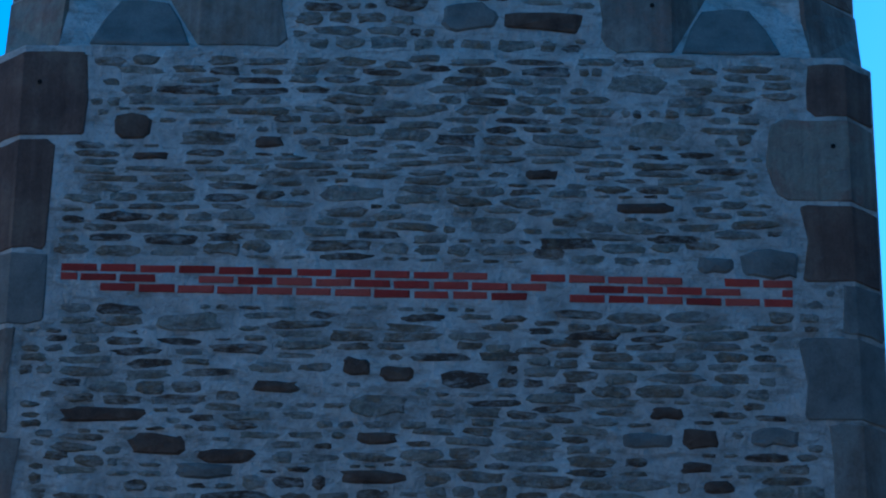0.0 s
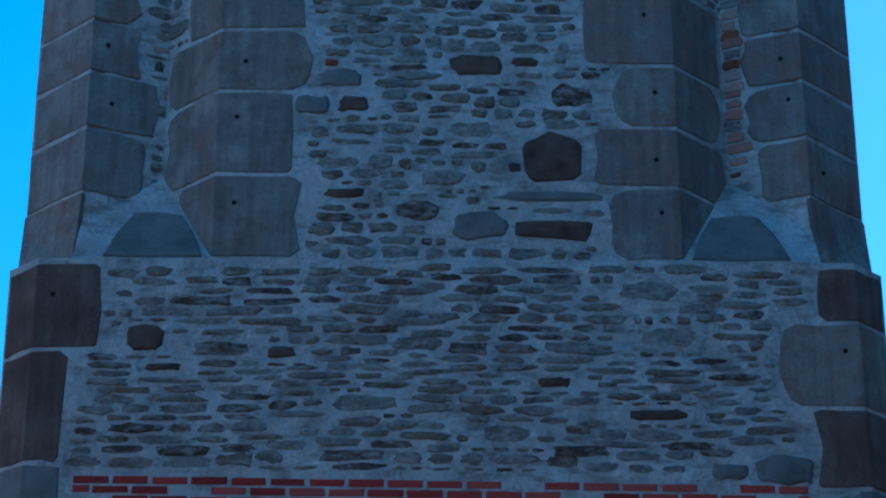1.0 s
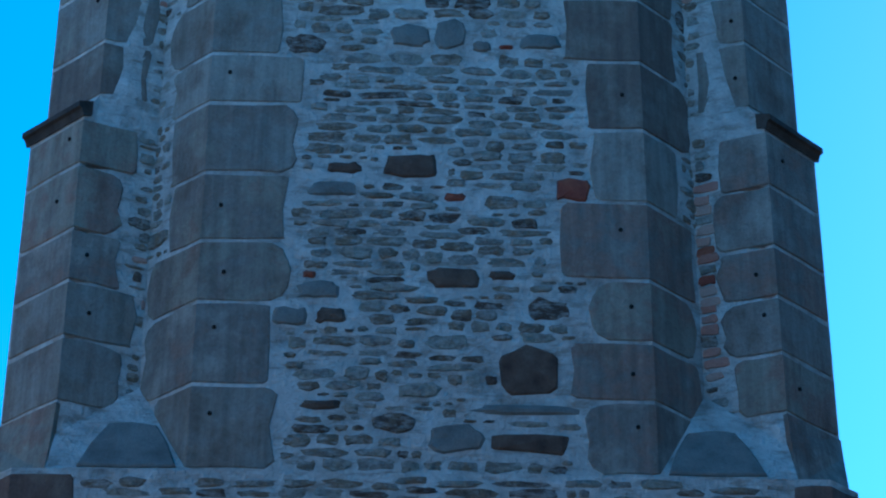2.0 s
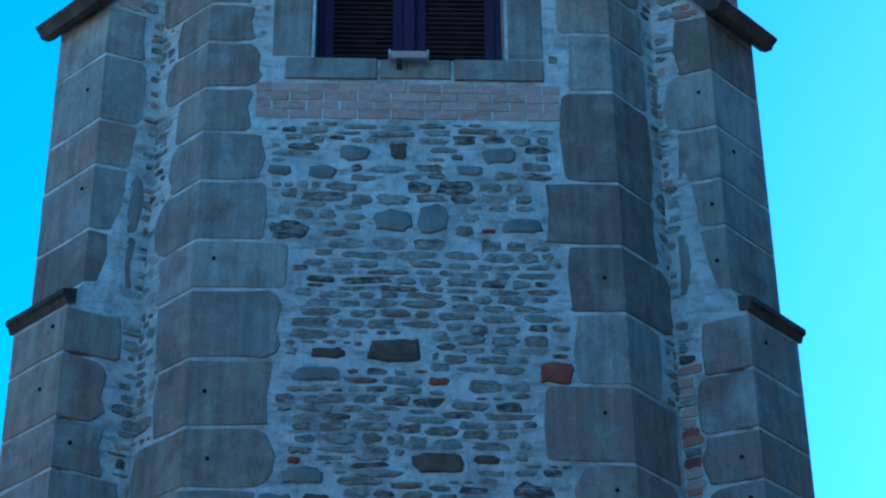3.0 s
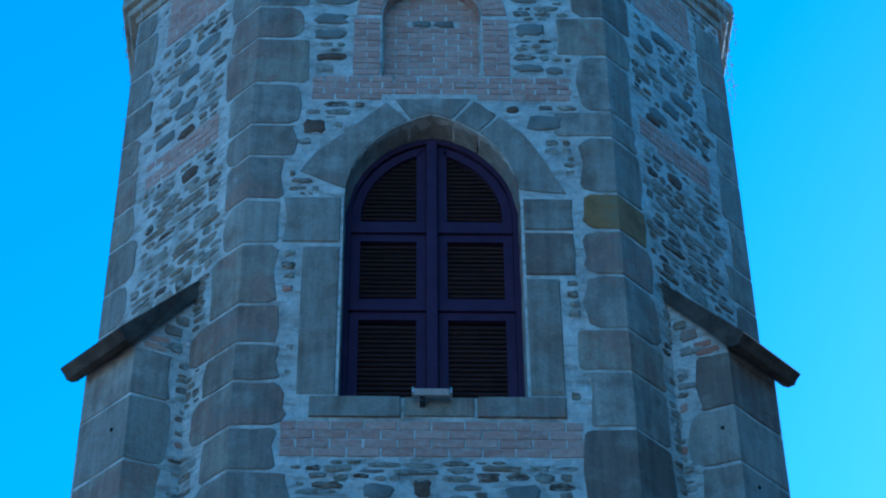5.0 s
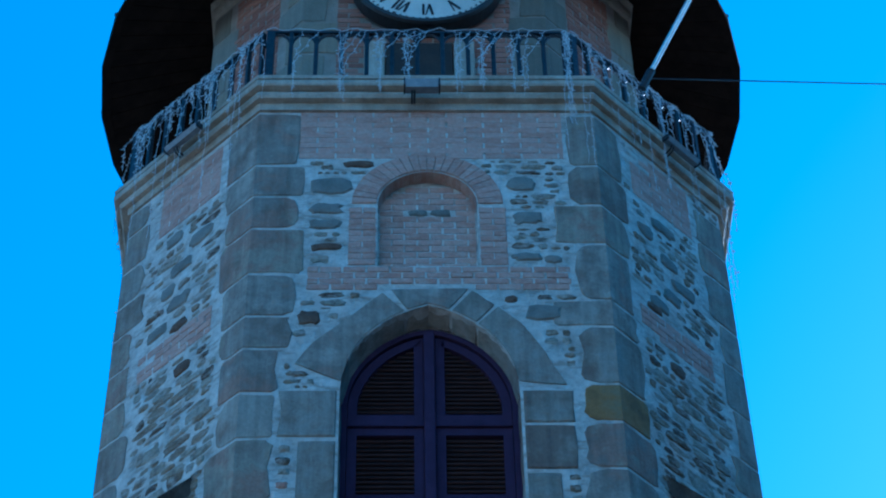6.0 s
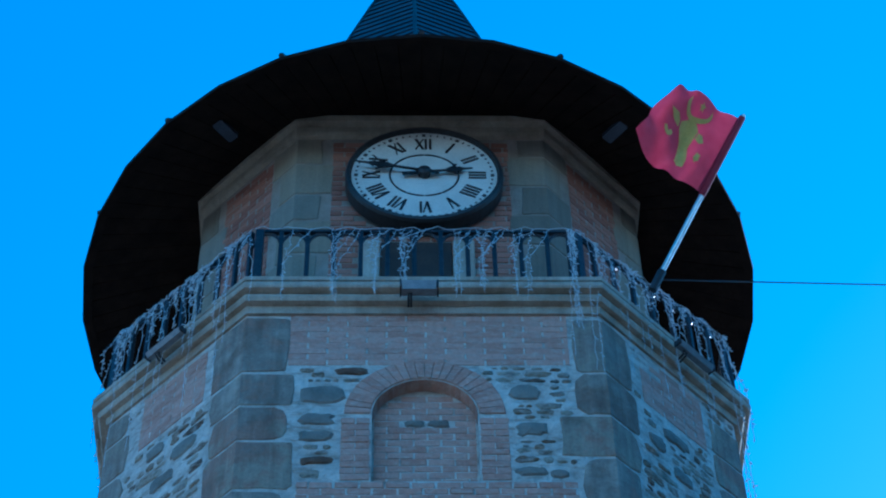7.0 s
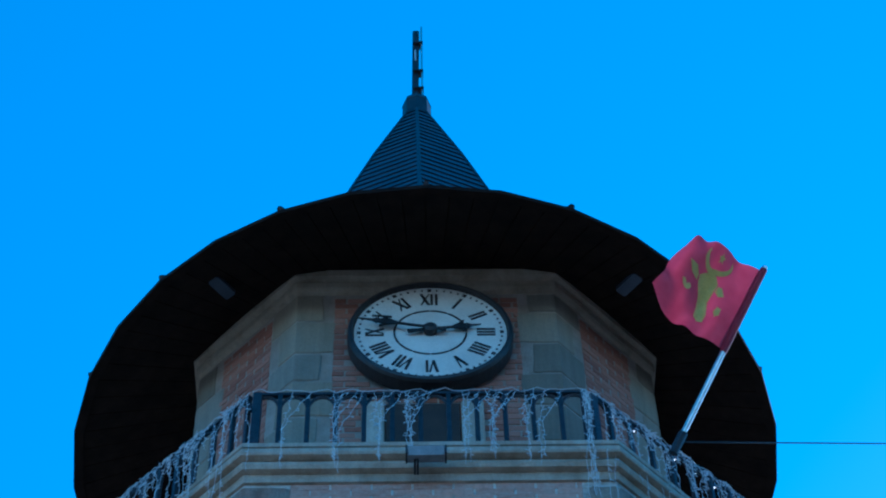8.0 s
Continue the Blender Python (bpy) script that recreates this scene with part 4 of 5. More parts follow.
def jamb(u0, u1, z0, z1):
    """A block of the window's surround, with the arris of the opening eased."""
    s = 1 if u1 > 0 else -1
    block(shaft, F_FRONT, [(C + u, z) for u, z in ((u0, z0 + 0.012), ((u0 + u1) / 2, z0 + 0.01), (u1, z0 + 0.014), (u1 + s * rng.uniform(-0.03, 0.02), (z0 + z1) / 2), (u1, z1 - 0.016), ((u0 + u1) / 2, z1 - 0.01), (u0, z1 - 0.012))][:: s], name="jamb_stone", proud=0.014)
    front_voids.append((C + min(u0, u1) - 0.02, C + max(u0, u1) + 0.02, z0, z1))
    w = WIN_HALF - 0.003
    f = Face((-w, 0.36), (-w, 0.0)) if s < 0 else Face((w, 0.0), (w, 0.36))
    f.n = -f.n
    block(shaft, f, [(0.008, z0 + 0.01), (0.352, z0 + 0.01), (0.352, z1 - 0.01), (0.008, z1 - 0.01)], name="reveal_stone", proud=0.004)


for u0, u1, z0, z1 in ((-0.735, -1.03, 11.79, 13.34), (-0.735, -1.20, 13.34, 13.86), (0.735, 1.0, 11.79, 13.01), (0.735, 1.13, 13.01, 13.49), (0.735, 1.14, 13.49, 13.86)):
    jamb(u0, u1, z0, z1)
front_voids += [(C - 0.86, C + 1.10, 13.86, 14.08), (C - 1.10, C + 1.04, 14.08, 14.35), (C - 0.96, C + 0.90, 14.35, 14.62), (C - 0.66, C + 0.76, 14.62, 14.80), (C - 0.50, C + 0.55, 14.80, 15.05), (C - WIN_HALF, C + WIN_HALF, 11.7, 14.7)]


def arch_stone(u0, u1, back_line, n=9):
    """A stone of the window's arch: its inner edge follows the opening from u0 to u1, its back runs along back_line."""
    inn = []
    for k in range(n):
        u = u0 + (u1 - u0) * k / (n - 1)
        inn.append((u, gothic_z(u) + 0.004))
    # the back line, cut into as many steps as the inner edge
    spans = [math.dist(p, q) for p, q in zip(back_line, back_line[1:])]
    out = []
    for k in range(n):
        d, i = sum(spans) * k / (n - 1), 0
        while i < len(spans) - 1 and d > spans[i]:
            d, i = d - spans[i], i + 1
        f = min(1.0, d / spans[i])
        (x0, z0), (x1, z1) = back_line[i], back_line[i + 1]
        out.append((x0 + (x1 - x0) * f + rng.uniform(-0.006, 0.006), z0 + (z1 - z0) * f + rng.uniform(-0.006, 0.006)))
    bm = bmesh.new()
    mids = [((a[0] + b[0]) / 2, (a[1] + b[1]) / 2) for a, b in zip(inn, out)]
    # rows from the soffit's back edge over the eased arris and the face to the sloped outer edge
    rows_ = [[F_FRONT.p(C + u * 0.985, z - 0.05, -0.20) for u, z in inn], [F_FRONT.p(C + u, z, -0.012) for u, z in inn],
             [F_FRONT.p(C + u, z + 0.014, 0.010) for u, z in inn], [F_FRONT.p(C + u, z, 0.014 + rng.uniform(-0.002, 0.003)) for u, z in mids],
             [F_FRONT.p(C + u + (m[0] - u) * 0.06, z + (m[1] - z) * 0.06, 0.010) for (u, z), m in zip(out, mids)], [F_FRONT.p(C + u, z, -0.006) for u, z in out]]
    vs = [[bm.verts.new(p) for p in row_] for row_ in rows_]
    for r0, r1 in zip(vs, vs[1:]):
        for k in range(n - 1):
            bm.faces.new((r0[k], r0[k + 1], r1[k + 1], r1[k]))
    for k in (0, n - 1):
        bm.faces.new([r[k] for r in vs])
    part("arch_stone", fixed(bm), SANDSTONE, shaft)


arch_stone(-0.712, -0.205, [(-1.09, 14.15), (-0.96, 14.37), (-0.69, 14.64), (-0.385, 14.96)])
arch_stone(-0.175, 0.165, [(-0.315, 15.0), (0.325, 15.005)])
arch_stone(0.195, 0.385, [(0.365, 14.985), (0.545, 14.815)])
arch_stone(0.405, 0.712, [(0.57, 14.79), (0.76, 14.61), (0.92, 14.32), (1.10, 13.91)])

# brick panels and the blind niche's brick arch
bricks(shaft, F_FRONT, C - 1.14, C + 1.12, 11.24, 11.57, 0.25, 0.082, 0.006, 0.002, mat=PINK_BRICK, proud=(0.002, 0.007), edge=0.003)
front_voids.append((C - 1.16, C + 1.14, 11.22, 11.60))
bricks(shaft, F_FRONT, C - 1.14, C + 1.22, 16.66, 17.30, 0.33, 0.071, 0.010, -0.002, mat=PINK_BRICK, proud=(0.004, 0.005), edge=0.002)
front_voids.append((C - 1.16, C + 1.24, 16.64, 17.3))
bricks(shaft, F_FRONT, C - 1.02, C + 1.20, 14.99, 15.27, 0.20, 0.070, 0.009, 0.005, mat=PINK_BRICK, keep=lambda s, z: abs(s - C) > 0.40 or z > 15.07)
front_voids.append((C - 1.04, C + 1.22, 14.97, 15.29))
niche_face = Face((-NICHE_HALF, 0.13), (NICHE_HALF, 0.13))
bricks(shaft, niche_face, 0.01, 2 * NICHE_HALF - 0.01, Z_NICHE + 0.01, Z_NAPEX, 0.22, 0.075, 0.008, 0.005, mat=PINK_BRICK, proud=(0.003, 0.006), edge=0.003, keep=lambda s, z: z < Z_NSPRING + 0.9 * math.sqrt(max(0.0, 0.42**2 - (s - NICHE_HALF) ** 2)) - 0.03 and not (0.24 < s < 0.62 and 16.02 < z < 16.14))
laid(shaft, niche_face, [(-0.08, 16.08, 0.09, 0.045), (0.12, 16.08, 0.10, 0.05)], BLUE_STONE)
for k in range(24):
    w0, w1 = math.pi * (k + 0.015) / 24, math.pi * (k + 0.985) / 24
    r0, r1 = 0.008, 0.23
    ring = [(C - math.cos(w) * (NICHE_HALF + r), Z_NSPRING + math.sin(w) * (Z_NAPEX - Z_NSPRING + r)) for w, r in ((w0, r0), (w1, r0), (w1, r1), (w0, r1))]
    bm = bmesh.new()
    slab(bm, F_FRONT, ring, 0.014, 0.001, 0.005)
    # soffit of the brick, seen from below
    a, b = [F_FRONT.p(ring[i][0], ring[i][1], 0.012) for i in (0, 1)]
    q = [F_FRONT.p(C - math.cos(w) * (NICHE_HALF - 0.006), Z_NSPRING + math.sin(w) * (Z_NAPEX - Z_NSPRING - 0.006), o) for w, o in ((w0, 0.006), (w1, 0.006), (w1, -0.125), (w0, -0.125))]
    bm.faces.new([bm.verts.new(p) for p in q])
    part("arch_brick", bm, PINK_BRICK, shaft)
for s in (-1, 1):
    bricks(shaft, F_FRONT, C + s * 0.56 - 0.12, C + s * 0.56 + 0.12, 15.29, Z_NSPRING, 0.24, 0.072, 0.003, 0.003, mat=PINK_BRICK)
front_voids += [(C - 0.70, C + 0.70, 15.28, 16.10), (C - 0.62, C + 0.62, 16.10, 16.40), (C - 0.45, C + 0.45, 16.4, 16.72)]

# chips of brick and stone packed between the window's jambs and the corner blocks
for u, z_from, z_to, red in ((-1.125, 11.95, 13.30, 0.6), (1.10, 12.10, 12.98, 0.1)):
    z = z_from
    while z < z_to:
        h = rng.uniform(0.025, 0.045)
        if clear(C + u, z + h, 0.05, h, front_voids):
            laid(shaft, F_FRONT, [(u + rng.uniform(-0.015, 0.015), z + h, rng.uniform(0.04, 0.065), h)], PINK_BRICK if rng.random() < red else RUBBLE, 0.8, voids=front_voids)
        z += 2 * h + rng.uniform(0.02, 0.07)

# single stones that stand out
laid(shaft, F_FRONT, [(0.19, 8.40, 0.18, 0.09), (0.52, 8.43, 0.10, 0.04), (-0.10, 9.28, 0.20, 0.10), (-0.56, 9.25, 0.13, 0.05), (0.70, 7.73, 0.20, 0.19), (-0.62, 8.11, 0.11, 0.06), (0.71, 7.22, 0.27, 0.08), (-0.67, 7.47, 0.14, 0.04), (-0.08, 10.96, 0.07, 0.08)], DARK_STONE, voids=front_voids)
laid(shaft, F_FRONT, [(-0.64, 9.08, 0.17, 0.07), (-0.71, 8.30, 0.15, 0.07), (-0.88, 8.11, 0.13, 0.07), (-0.12, 10.34, 0.14, 0.11), (0.17, 10.36, 0.12, 0.12), (0.80, 10.30, 0.16, 0.07), (0.65, 7.45, 0.37, 0.04), (0.21, 7.24, 0.19, 0.10), (0.39, 10.26, 0.07, 0.05), (-0.40, 10.93, 0.12, 0.07), (0.65, 10.92, 0.13, 0.08), (0.43, 10.79, 0.11, 0.06), (-0.94, 10.77, 0.09, 0.05), (-0.63, 10.76, 0.12, 0.06)], BLUE_STONE, 0.65, voids=front_voids)
laid(shaft, F_FRONT, [(1.01, 9.10, 0.13, 0.09), (0.20, 9.03, 0.08, 0.04), (0.56, 10.26, 0.06, 0.02), (-0.77, 8.42, 0.05, 0.03)], RUST_STONE, voids=front_voids)
laid(shaft, F_FRONT, [(-0.84, 16.30, 0.20, 0.12), (-0.88, 15.99, 0.16, 0.08), (-0.88, 15.80, 0.16, 0.07), (0.82, 16.31, 0.13, 0.10), (0.86, 15.88, 0.14, 0.09), (0.84, 15.39, 0.14, 0.05), (1.06, 15.36, 0.08, 0.05), (0.95, 14.72, 0.16, 0.10)], BLUE_STONE, 0.65, voids=front_voids)
laid(shaft, F_FRONT, [(-0.87, 15.51, 0.14, 0.05), (-0.98, 14.66, 0.10, 0.08), (-0.61, 16.58, 0.15, 0.05), (0.68, 14.88, 0.06, 0.04)], DARK_STONE, voids=front_voids)
laid(base, F_BASE, [(-2.00, 4.59, 0.28, 0.05), (-1.65, 4.41, 0.18, 0.07), (-1.23, 4.35, 0.18, 0.05), (0.67, 6.16, 0.11, 0.04), (1.31, 5.95, 0.20, 0.04), (-0.34, 4.47, 0.14, 0.04), (-0.37, 4.23, 0.22, 0.04), (1.62, 4.49, 0.12, 0.07), (1.42, 4.64, 0.11, 0.04), (1.59, 4.31, 0.11, 0.04), (-0.47, 4.91, 0.09, 0.06), (-0.22, 4.87, 0.11, 0.05), (-1.90, 6.44, 0.12, 0.09), (-1.04, 6.35, 0.10, 0.04), (-1.78, 6.25, 0.13, 0.03), (1.72, 4.19, 0.10, 0.04), (-0.96, 4.78, 0.16, 0.04)], DARK_STONE, voids=base_voids)
laid(base, F_BASE, [(1.30, 4.47, 0.17, 0.05), (2.08, 4.50, 0.16, 0.06), (1.74, 5.59, 0.12, 0.06), (2.08, 5.60, 0.19, 0.11), (-1.37, 4.26, 0.20, 0.05)], BLUE_STONE, 0.6, voids=base_voids)

# three courses of red brick across the base
BC = F_BASE.length / 2
bricks(base, F_BASE, BC - 2.30, BC + 2.22, 5.365, 5.545, 0.24, 0.062, 0.011, 0.012, RED_BRICK, slope=-0.011, miss=0.09)
base_voids.append((BC - 2.33, BC + 2.28, 5.30, 5.57))

# field stones of all faces
rubble(base, F_BASE, 0.05, F_BASE.length - 0.05, 3.4, Z_LEDGE - 0.02, base_voids, 0.04, 0.092, (0.13, 0.50), 0.014, 300, 0.3)
rubble(base, F_BASE, 0.05, F_BASE.length - 0.05, 0.1, 3.4, base_voids, 0.05, 0.14, (0.14, 0.5), 0.03, 0)
rubble(shaft, F_FRONT, 0.02, F_FRONT.length - 0.02, Z_LEDGE, 11.24, front_voids, 0.045, 0.105, (0.11, 0.42), 0.015, 300, 0.5)
rubble(shaft, F_FRONT, 0.02, F_FRONT.length - 0.02, 11.24, 17.3, front_voids, 0.05, 0.115, (0.10, 0.36), 0.014, 0, 0.4)
# flanks: a brick patch near the top, stone below
for flank, dv in ((F_LEFT, left_voids), (F_RIGHT, right_voids)):
    m = flank.length / 2
    bricks(flanks, flank, m - 0.42, m + 0.42, 16.60, 17.28, 0.28, 0.071, 0.010, -0.002, mat=PINK_BRICK, miss=0.04, proud=(0.004, 0.005), edge=0.002)
    bricks(flanks, flank, m - 0.50, m + 0.46, 14.82, 15.14, 0.22, 0.078, 0.007, 0.005, mat=PINK_BRICK, miss=0.08)
    dv += [(m - 0.44, m + 0.44, 16.58, 17.3), (m - 0.52, m + 0.48, 14.80, 15.16)]
    laid(flanks, flank, [(rng.uniform(-0.35, 0.35), 15.3 + 0.22 * k, rng.uniform(0.10, 0.18), 0.085) for k in range(6)], BLUE_STONE, 0.6, voids=dv)
    laid(flanks, flank, [(rng.uniform(-0.3, 0.3), 14.62, 0.11, 0.07), (rng.uniform(-0.3, 0.3), 15.2, 0.12, 0.06)], DARK_STONE, 0.6, voids=dv)
    rubble(flanks, flank, 0.02, flank.length - 0.02, 12.4, 17.3, dv, 0.055, 0.12, (0.13, 0.46), 0.015, 150, 0.3)
    rubble(flanks, flank, 0.02, flank.length - 0.02, Z_LEDGE + 0.3, 12.4, dv, 0.05, 0.11, (0.10, 0.32), 0.016, 0, 0.3)

# clock storey: brick with sandstone corners
# brown brick, toned down further: the soffit's shade is put into the colour
DRUM_BRICK = material("shaded_brown_brick", [(0.22, 0.10, 0.07), (0.28, 0.135, 0.095), (0.32, 0.17, 0.125)], 0.9, 8, 0.4, piece=True)
for face in (F_DLEFT, F_DRUM, F_DRIGHT):
    L = face.length
    bricks(drum, face, 0.34, L - 0.34, Z_BALC + 0.02, 20.7, 0.24, 0.080, 0.012, 0.012, keep=(lambda s, z: (s - L / 2 - 0.03) ** 2 + (z - 19.91) ** 2 > 0.72**2 and (abs(s - L / 2) > 0.56 or z > Z_BALC + 1.24)) if face is F_DRUM else None, mat=DRUM_BRICK)
# greenish corner stone, likewise darkened in colour for the soffit's shade
DRUM_STONE = material("shaded_greenish_sandstone", [(0.15, 0.135, 0.105), (0.21, 0.195, 0.16), (0.235, 0.20, 0.145)], 0.9, 4, 0.3, piece=True, streak=0.3)
for fa, sa, fb, sb in ((F_DRUM, 0.0, F_DLEFT, F_DLEFT.length), (F_DRUM, F_DRUM.length, F_DRIGHT, 0.0), (F_DLEFT, 0.0, F_DSIDE[-1], F_DSIDE[-1].length), (F_DRIGHT, F_DRIGHT.length, F_DSIDE[1], 0.0)):
    z0 = Z_BALC
    k = 0
    while z0 < 20.65:
        z1 = min(z0 + rng.uniform(0.38, 0.52), 20.74)
        quoin(drum, fa, sa, 0.24 + 0.14 * (k % 2) + rng.uniform(-0.03, 0.03), fb, sb, 0.34 - 0.12 * (k % 2), z0, z1, DRUM_STONE, crisp=(True, True))
        z0, k = z1, k + 1


# ---- floodlights ----
def floodlight(at_point, right, out, half, label, deep=0.035, tall=0.018, shell=GREY, trim=GREY):
    """A slim floodlight: a flat housing with a lens on top, end cheeks and a bracket behind."""
    ob = thing("floodlight", label, "floodlight", group="floodlights on the tower")
    right, out, p = Vector(right).normalized(), Vector(out).normalized(), Vector(at_point)
    up = Vector((0, 0, 1))
    part("housing", fixed(box(bmesh.new(), p, right * half, out * deep - up * 0.012, up * tall + out * 0.015, 0.008)), shell, ob, "slim metal housing")
    part("lens", fixed(box(bmesh.new(), p + up * (tall + 0.006), right * (half - 0.02), out * (deep - 0.008) - up * 0.010, up * 0.004)), WHITE, ob)
    for s in (-1, 1):
        part("end_cap", fixed(box(bmesh.new(), p + right * s * (half + 0.008), right * 0.007, out * (deep + 0.008), up * (tall + 0.008), 0.004)), trim, ob)
    for s in (-0.6, -0.45):
        q = p + right * half * s - out * deep * 0.5 - up * tall
        part("bracket", tube(bmesh.new(), [q, q - up * 0.035 - out * 0.01, q - up * 0.06 - out * (deep + 0.05)], 0.010), IRON, ob)
    return ob


floodlight(at(-0.01, -0.09, 11.765), (1, 0, 0), (0, -1, 0), 0.135, "pale grey floodlight on the belfry window sill")
floodlight(at(-0.04, -0.26, 17.36), (1, 0, 0), (0, -1, 0), 0.15, "grey floodlight on the balcony cornice", 0.05, 0.04, shell=DULL, trim=IRON)
for s, flank in ((-1, F_LEFT), (1, F_RIGHT)):
    m = flank.p(flank.length / 2 + 0.1, 17.40, 0.235)
    floodlight(m, flank.e, flank.n, 0.22, "long grey floodlight on the cornice of a flank", 0.032, 0.02, shell=DULL, trim=IRON)
for s in (-1, 1):
    lamp = thing("eaves_lamp", "dim grey rectangular lamp under the timber eaves", "lamp", group="lamps under the eaves")
    d = Vector((s * math.sin(radians(40)), -math.cos(radians(40)), 0))
    c = at(d.x * 3.0, HALF + d.y * 3.0, Z_EAVE + 0.185)
    side = Vector((d.y, -d.x, 0))
    part("housing", fixed(box(bmesh.new(), c, side * 0.06, d * 0.13, (0, 0, 0.025), 0.015)), SHEET, lamp)
    part("stem", fixed(box(bmesh.new(), c + Vector((0, 0, 0.055)), side * 0.03, d * 0.03, (0, 0, 0.04))), IRON, lamp)


# ---- icicle light strings on the railing ----
def light_string(face, s, z_end, lean, twigs=9, bulb=0.0042):
    """One hanging strand: a wavy white wire with short bulb ends, tied to the rail and hanging over the cornice's edge."""
    ob = thing("light_string", "white icicle light strand hanging from the balcony railing", "string light", group="icicle lights on the railing")
    pts = []
    n = 16
    for k in range(n + 1):
        f = k / n
        z = Z_RAIL + 0.02 + (z_end - Z_RAIL - 0.02) * f
        out = 0.03 + 0.10 * min(1.0, f * 2.2)
        w = lean * min(1.0, f * 1.8)
        pts.append(face.p(s + w + rng.uniform(-0.013, 0.013), z, out + rng.uniform(-0.008, 0.008)))
    part("wire", tube(bmesh.new(), pts, 0.0026, 4), WHITE, ob)
    bm = bmesh.new()
    for k in range(twigs):
        p = pts[1 + int((n - 1) * k / twigs)].lerp(pts[2 + int((n - 1) * k / twigs)] if 2 + int((n - 1) * k / twigs) <= n else pts[n], rng.random())
        q = p + face.e * rng.choice((-1, 1)) * rng.uniform(0.012, 0.035) + Vector((0, 0, rng.uniform(-0.04, 0.01))) + face.n * rng.uniform(-0.01, 0.02)
        tube(bm, [p, q], 0.0024, 4, bulb)
    tagged(part("bulb_chain", bm, WHITE, ob), kind="stuff")
    return ob


front_rail, left_rail, right_rail = rail_faces[1], rail_faces[0], rail_faces[2]
LF = front_rail.length
# along the front the strands lean and gather in bundles over the cornice
for s, strands, drop in ((0.30, 2, 0.36), (0.71, 5, 0.42), (1.05, 4, 0.30), (1.31, 6, 0.36), (1.77, 4, 0.36), (2.0, 5, 0.30), (2.28, 3, 0.36), (2.39, 2, 0.40), (2.79, 7, 0.75)):
    for k in range(strands):
        spread = -0.06 + 0.34 * (k + rng.uniform(0.2, 0.8)) / strands if s < 2.7 else rng.uniform(-0.03, 0.06)
        top = min(s + spread, LF - 0.01)
        light_string(front_rail, top, Z_BALC - (drop * rng.uniform(0.7, 1.1) if k % 3 != 2 else rng.uniform(-0.25, 0.05)), s - top + rng.uniform(-0.03, 0.03), 10)
for face, spots, way in ((left_rail, 44, -1), (right_rail, 44, 1)):
    for k in range(spots):
        s = face.length * (k + rng.uniform(0.1, 0.9)) / spots
        drop = rng.choice((0.25, 0.5, 0.8, 1.0, 1.25)) if k % 3 == 0 else rng.choice((-0.35, -0.25, -0.1, 0.1))
        light_string(face, s, Z_BALC - drop, way * rng.uniform(-0.28, 0.06), 14)
for face in (rail_faces[4], rail_faces[3]):
    for k in range(12):
        s = face.length * (k + 0.5) / 12
        light_string(face, s, Z_BALC - rng.uniform(0.3, 1.6), rng.uniform(-0.1, 0.1), 22, 0.008)
# the feed wire that loops along the rail
for face in rail_faces[:3]:
    ob = thing("light_cable", "white feed cable looped along the balcony rail", "cable", group="icicle lights on the railing")
    n = int(face.length / 0.07)
    part("wire", tube(bmesh.new(), [face.p(face.length * k / n, Z_RAIL + 0.022 + 0.018 * math.sin(k * 1.7) + rng.uniform(-0.008, 0.008), 0.03 + 0.01 * math.sin(k * 2.3)) for k in range(n + 1)], 0.004, 4), WHITE, ob)

# ---- flag on a slanted pole ----
CLOTH = bpy.data.materials.new("red_cloth")
CLOTH.use_nodes = True
nt = CLOTH.node_tree
pb, outn = nt.nodes["Principled BSDF"], nt.nodes["Material Output"]
weave = nt.nodes.new("ShaderNodeTexNoise")
weave.inputs["Scale"].default_value = 9.0
tone = nt.nodes.new("ShaderNodeValToRGB")
tone.color_ramp.elements[0].color, tone.color_ramp.elements[1].color = (0.30, 0.016, 0.045, 1), (0.46, 0.05, 0.09, 1)
coord = nt.nodes.new("ShaderNodeTexCoord")
nt.links.new(coord.outputs["Object"], weave.inputs["Vector"])
nt.links.new(weave.outputs["Fac"], tone.inputs["Fac"])
nt.links.new(tone.outputs["Color"], pb.inputs["Base Color"])
pb.inputs["Roughness"].default_value = 0.6
tl = nt.nodes.new("ShaderNodeBsdfTranslucent")
nt.links.new(tone.outputs["Color"], tl.inputs["Color"])
mx = nt.nodes.new("ShaderNodeMixShader")
mx.inputs[0].default_value = 0.45
nt.links.new(pb.outputs[0], mx.inputs[1])
nt.links.new(tl.outputs[0], mx.inputs[2])
nt.links.new(mx.outputs[0], outn.inputs["Surface"])

flag = thing("flag", "red flag with a gold emblem on a slanted steel pole", "flag")
P_BASE, P_TIP = at(2.02, -0.16, 17.60), at(2.89, -0.80, 19.17)
part("pole", tube(bmesh.new(), [P_BASE, P_TIP], 0.024, 10), STEEL, flag, "slanted steel pole")
part("sleeve", tube(bmesh.new(), [P_BASE.lerp(P_TIP, 0.50), P_BASE.lerp(P_TIP, 0.985)], 0.032, 10), CLOTH, flag)
part("socket", tube(bmesh.new(), [P_BASE - (P_TIP - P_BASE) * 0.06, P_BASE.lerp(P_TIP, 0.05)], 0.04, 8), IRON, flag)
h0, h1 = P_BASE.lerp(P_TIP, 0.51), P_BASE.lerp(P_TIP, 0.97)
g0, g1 = at(1.85, -0.94, 18.60), at(2.26, -1.04, 19.26)


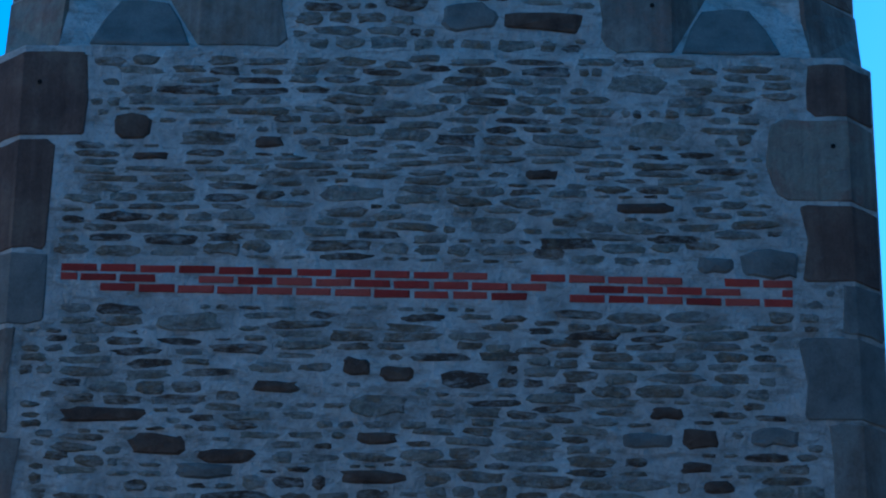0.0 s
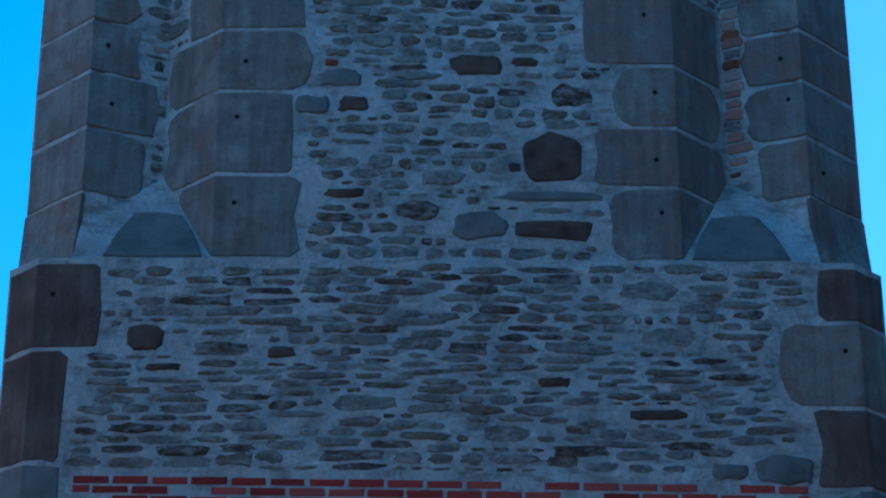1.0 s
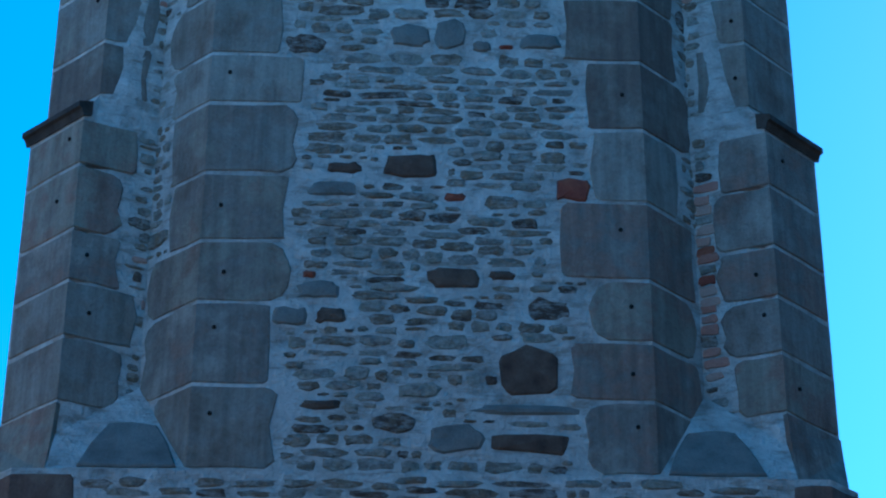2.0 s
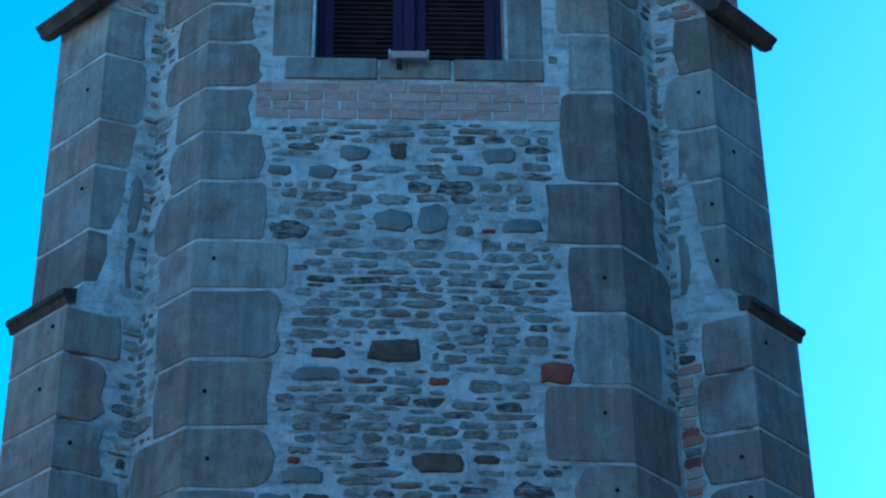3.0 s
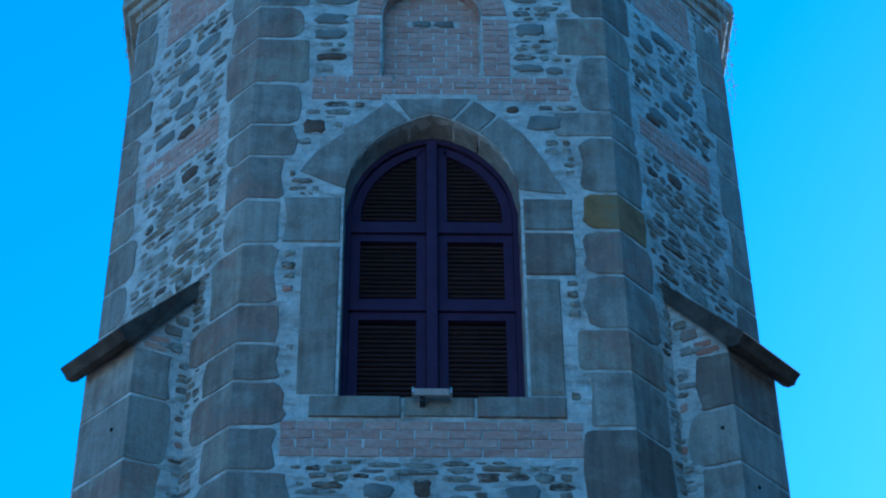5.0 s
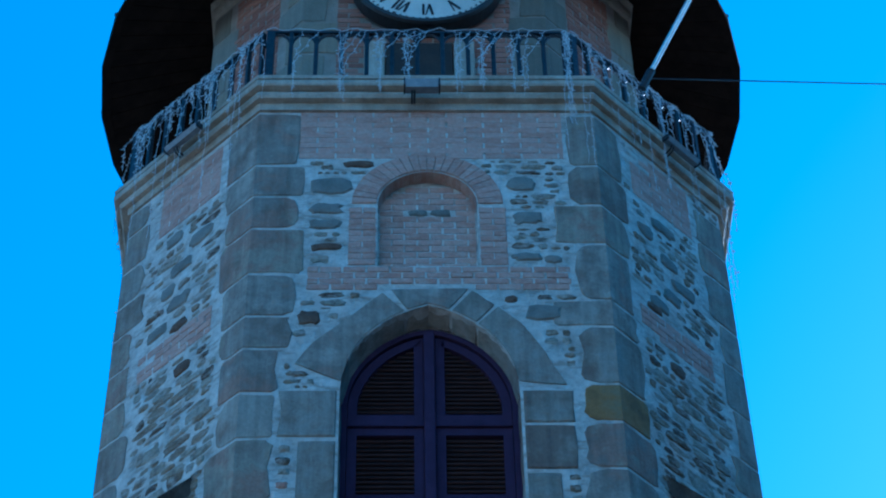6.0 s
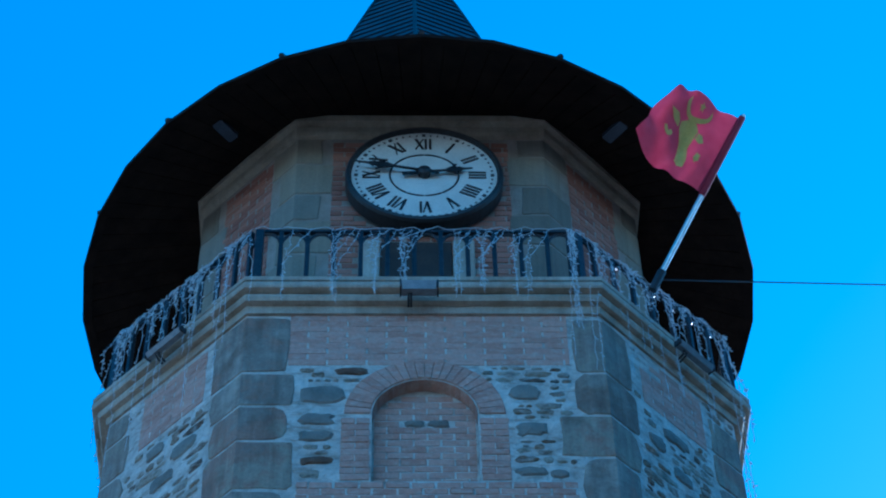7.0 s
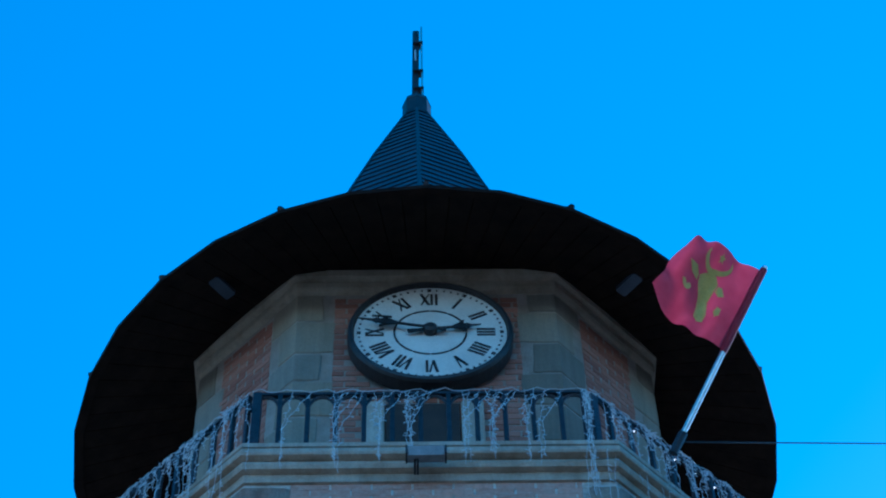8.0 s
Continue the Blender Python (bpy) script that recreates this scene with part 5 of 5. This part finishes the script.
def cloth(a, b):
    """A point of the flag: a from the pole to the free edge, b from its lower to its upper edge."""
    p = h0.lerp(h1, b).lerp(g0.lerp(g1, b), a)
    wave = 0.10 * math.sin(7.0 * a + 3.0 * b) * a + 0.045 * math.sin(14 * a - 6 * b) * a + 0.015 * math.sin(26 * a + 9 * b) * a
    sag = -0.10 * math.sin(math.pi * a) * (1 - b) + 0.05 * math.sin(math.pi * a) * b
    return p + Vector((0.03 * math.sin(9 * b) * a, -wave, sag + 0.03 * math.sin(12 * a + 3 * b) * a))


bm = bmesh.new()
NA, NB = 36, 24
grid = [[bm.verts.new(cloth(i / NA, j / NB)) for j in range(NB + 1)] for i in range(NA + 1)]
for i in range(NA):
    for j in range(NB):
        bm.faces.new((grid[i][j], grid[i + 1][j], grid[i + 1][j + 1], grid[i][j + 1]))
part("cloth", bm, CLOTH, flag, "red cloth with folds", smooth=True)


def emblem(name, outline):
    """A plain printed shape on the cloth, a hair in front of it."""
    bm = bmesh.new()
    n = len(outline)
    ca, cb = sum(a for a, _ in outline) / n, sum(b for _, b in outline) / n
    off = (h1 - h0).cross(g0 - h0).normalized()
    if off.y > 0:
        off = -off
    rings = [[bm.verts.new(cloth(ca + (a - ca) * k, cb + (b - cb) * k) + off * 0.006) for a, b in outline] for k in (1.0, 0.66, 0.33)]
    mid = bm.verts.new(cloth(ca, cb) + off * 0.006)
    for r0, r1 in zip(rings, rings[1:]):
        for i in range(n):
            bm.faces.new((r0[i], r0[(i + 1) % n], r1[(i + 1) % n], r1[i]))
    for i in range(n):
        bm.faces.new((rings[-1][i], rings[-1][(i + 1) % n], mid))
    part(name, bm, GOLD, flag, "plain gold shape")


def ribbon(name, centre, outer, inner, start, end, n=18):
    """The emblem's printed horns: a band between two arcs that runs thin at both ends."""
    bm = bmesh.new()
    off = (h1 - h0).cross(g0 - h0).normalized()
    if off.y > 0:
        off = -off
    pairs = []
    for k in range(n + 1):
        w = radians(start + (end - start) * k / n)
        f = math.sin(math.pi * k / n) ** 0.6
        row_ = []
        for (ra, rb) in (outer, (outer[0] + (inner[0] - outer[0]) * f, outer[1] + (inner[1] - outer[1]) * f)):
            row_.append(bm.verts.new(cloth(centre[0] + ra * math.cos(w), centre[1] + rb * math.sin(w)) + off * 0.006))
        pairs.append(row_)
    for (a0, a1), (b0, b1) in zip(pairs, pairs[1:]):
        bm.faces.new((a0, b0, b1, a1))
    part(name, bm, GOLD, flag, "plain gold horns of the emblem")


# simplified bull's head of the emblem: head, side shapes and horns
emblem("badge", [(0.50, 0.13), (0.44, 0.17), (0.43, 0.27), (0.46, 0.42), (0.43, 0.55), (0.42, 0.63), (0.48, 0.69), (0.55, 0.71), (0.62, 0.69), (0.67, 0.63), (0.64, 0.55), (0.58, 0.42), (0.57, 0.27), (0.56, 0.17)])
emblem("leaf_shape", [(0.41, 0.62), (0.35, 0.61), (0.29, 0.53), (0.35, 0.50), (0.42, 0.55)])
emblem("leaf_shape", [(0.68, 0.62), (0.73, 0.66), (0.80, 0.62), (0.74, 0.56), (0.66, 0.55)])
ribbon("crescent", (0.55, 0.845), (0.185, 0.155), (0.13, 0.105), 150, 390)
emblem("star", [(0.52 + r * math.cos(w), 0.86 + 1.3 * r * math.sin(w)) for r, w in ((0.05 if k % 2 == 0 else 0.022, math.pi * (0.5 + k / 5)) for k in range(10))])
emblem("rosette", [(0.30 + r * math.cos(w), 0.33 + 1.3 * r * math.sin(w)) for r, w in ((0.055 if k % 2 == 0 else 0.04, math.pi * k / 5) for k in range(10))])
emblem("small_moon", [(0.74 + 0.06 * math.cos(w), 0.42 + 0.08 * math.sin(w)) for w in (math.pi * (1.0 + k / 6) for k in range(7))] + [(0.74 + 0.03 * math.cos(w), 0.44 + 0.05 * math.sin(w)) for w in (math.pi * (2.0 - k / 6) for k in range(7))])

# ---- cable that leaves the balcony ----
cable = thing("overhead_cable", "thin dark cable stretched from the balcony", "cable")
c0, c1 = at(2.05, 0.0, 17.80), at(13.4, 3.0, 21.35)
part("wire", tube(bmesh.new(), [c0.lerp(c1, k / 24) - Vector((0, 0, 0.06 * math.sin(math.pi * k / 24))) for k in range(25)], 0.006, 5), IRON, cable)
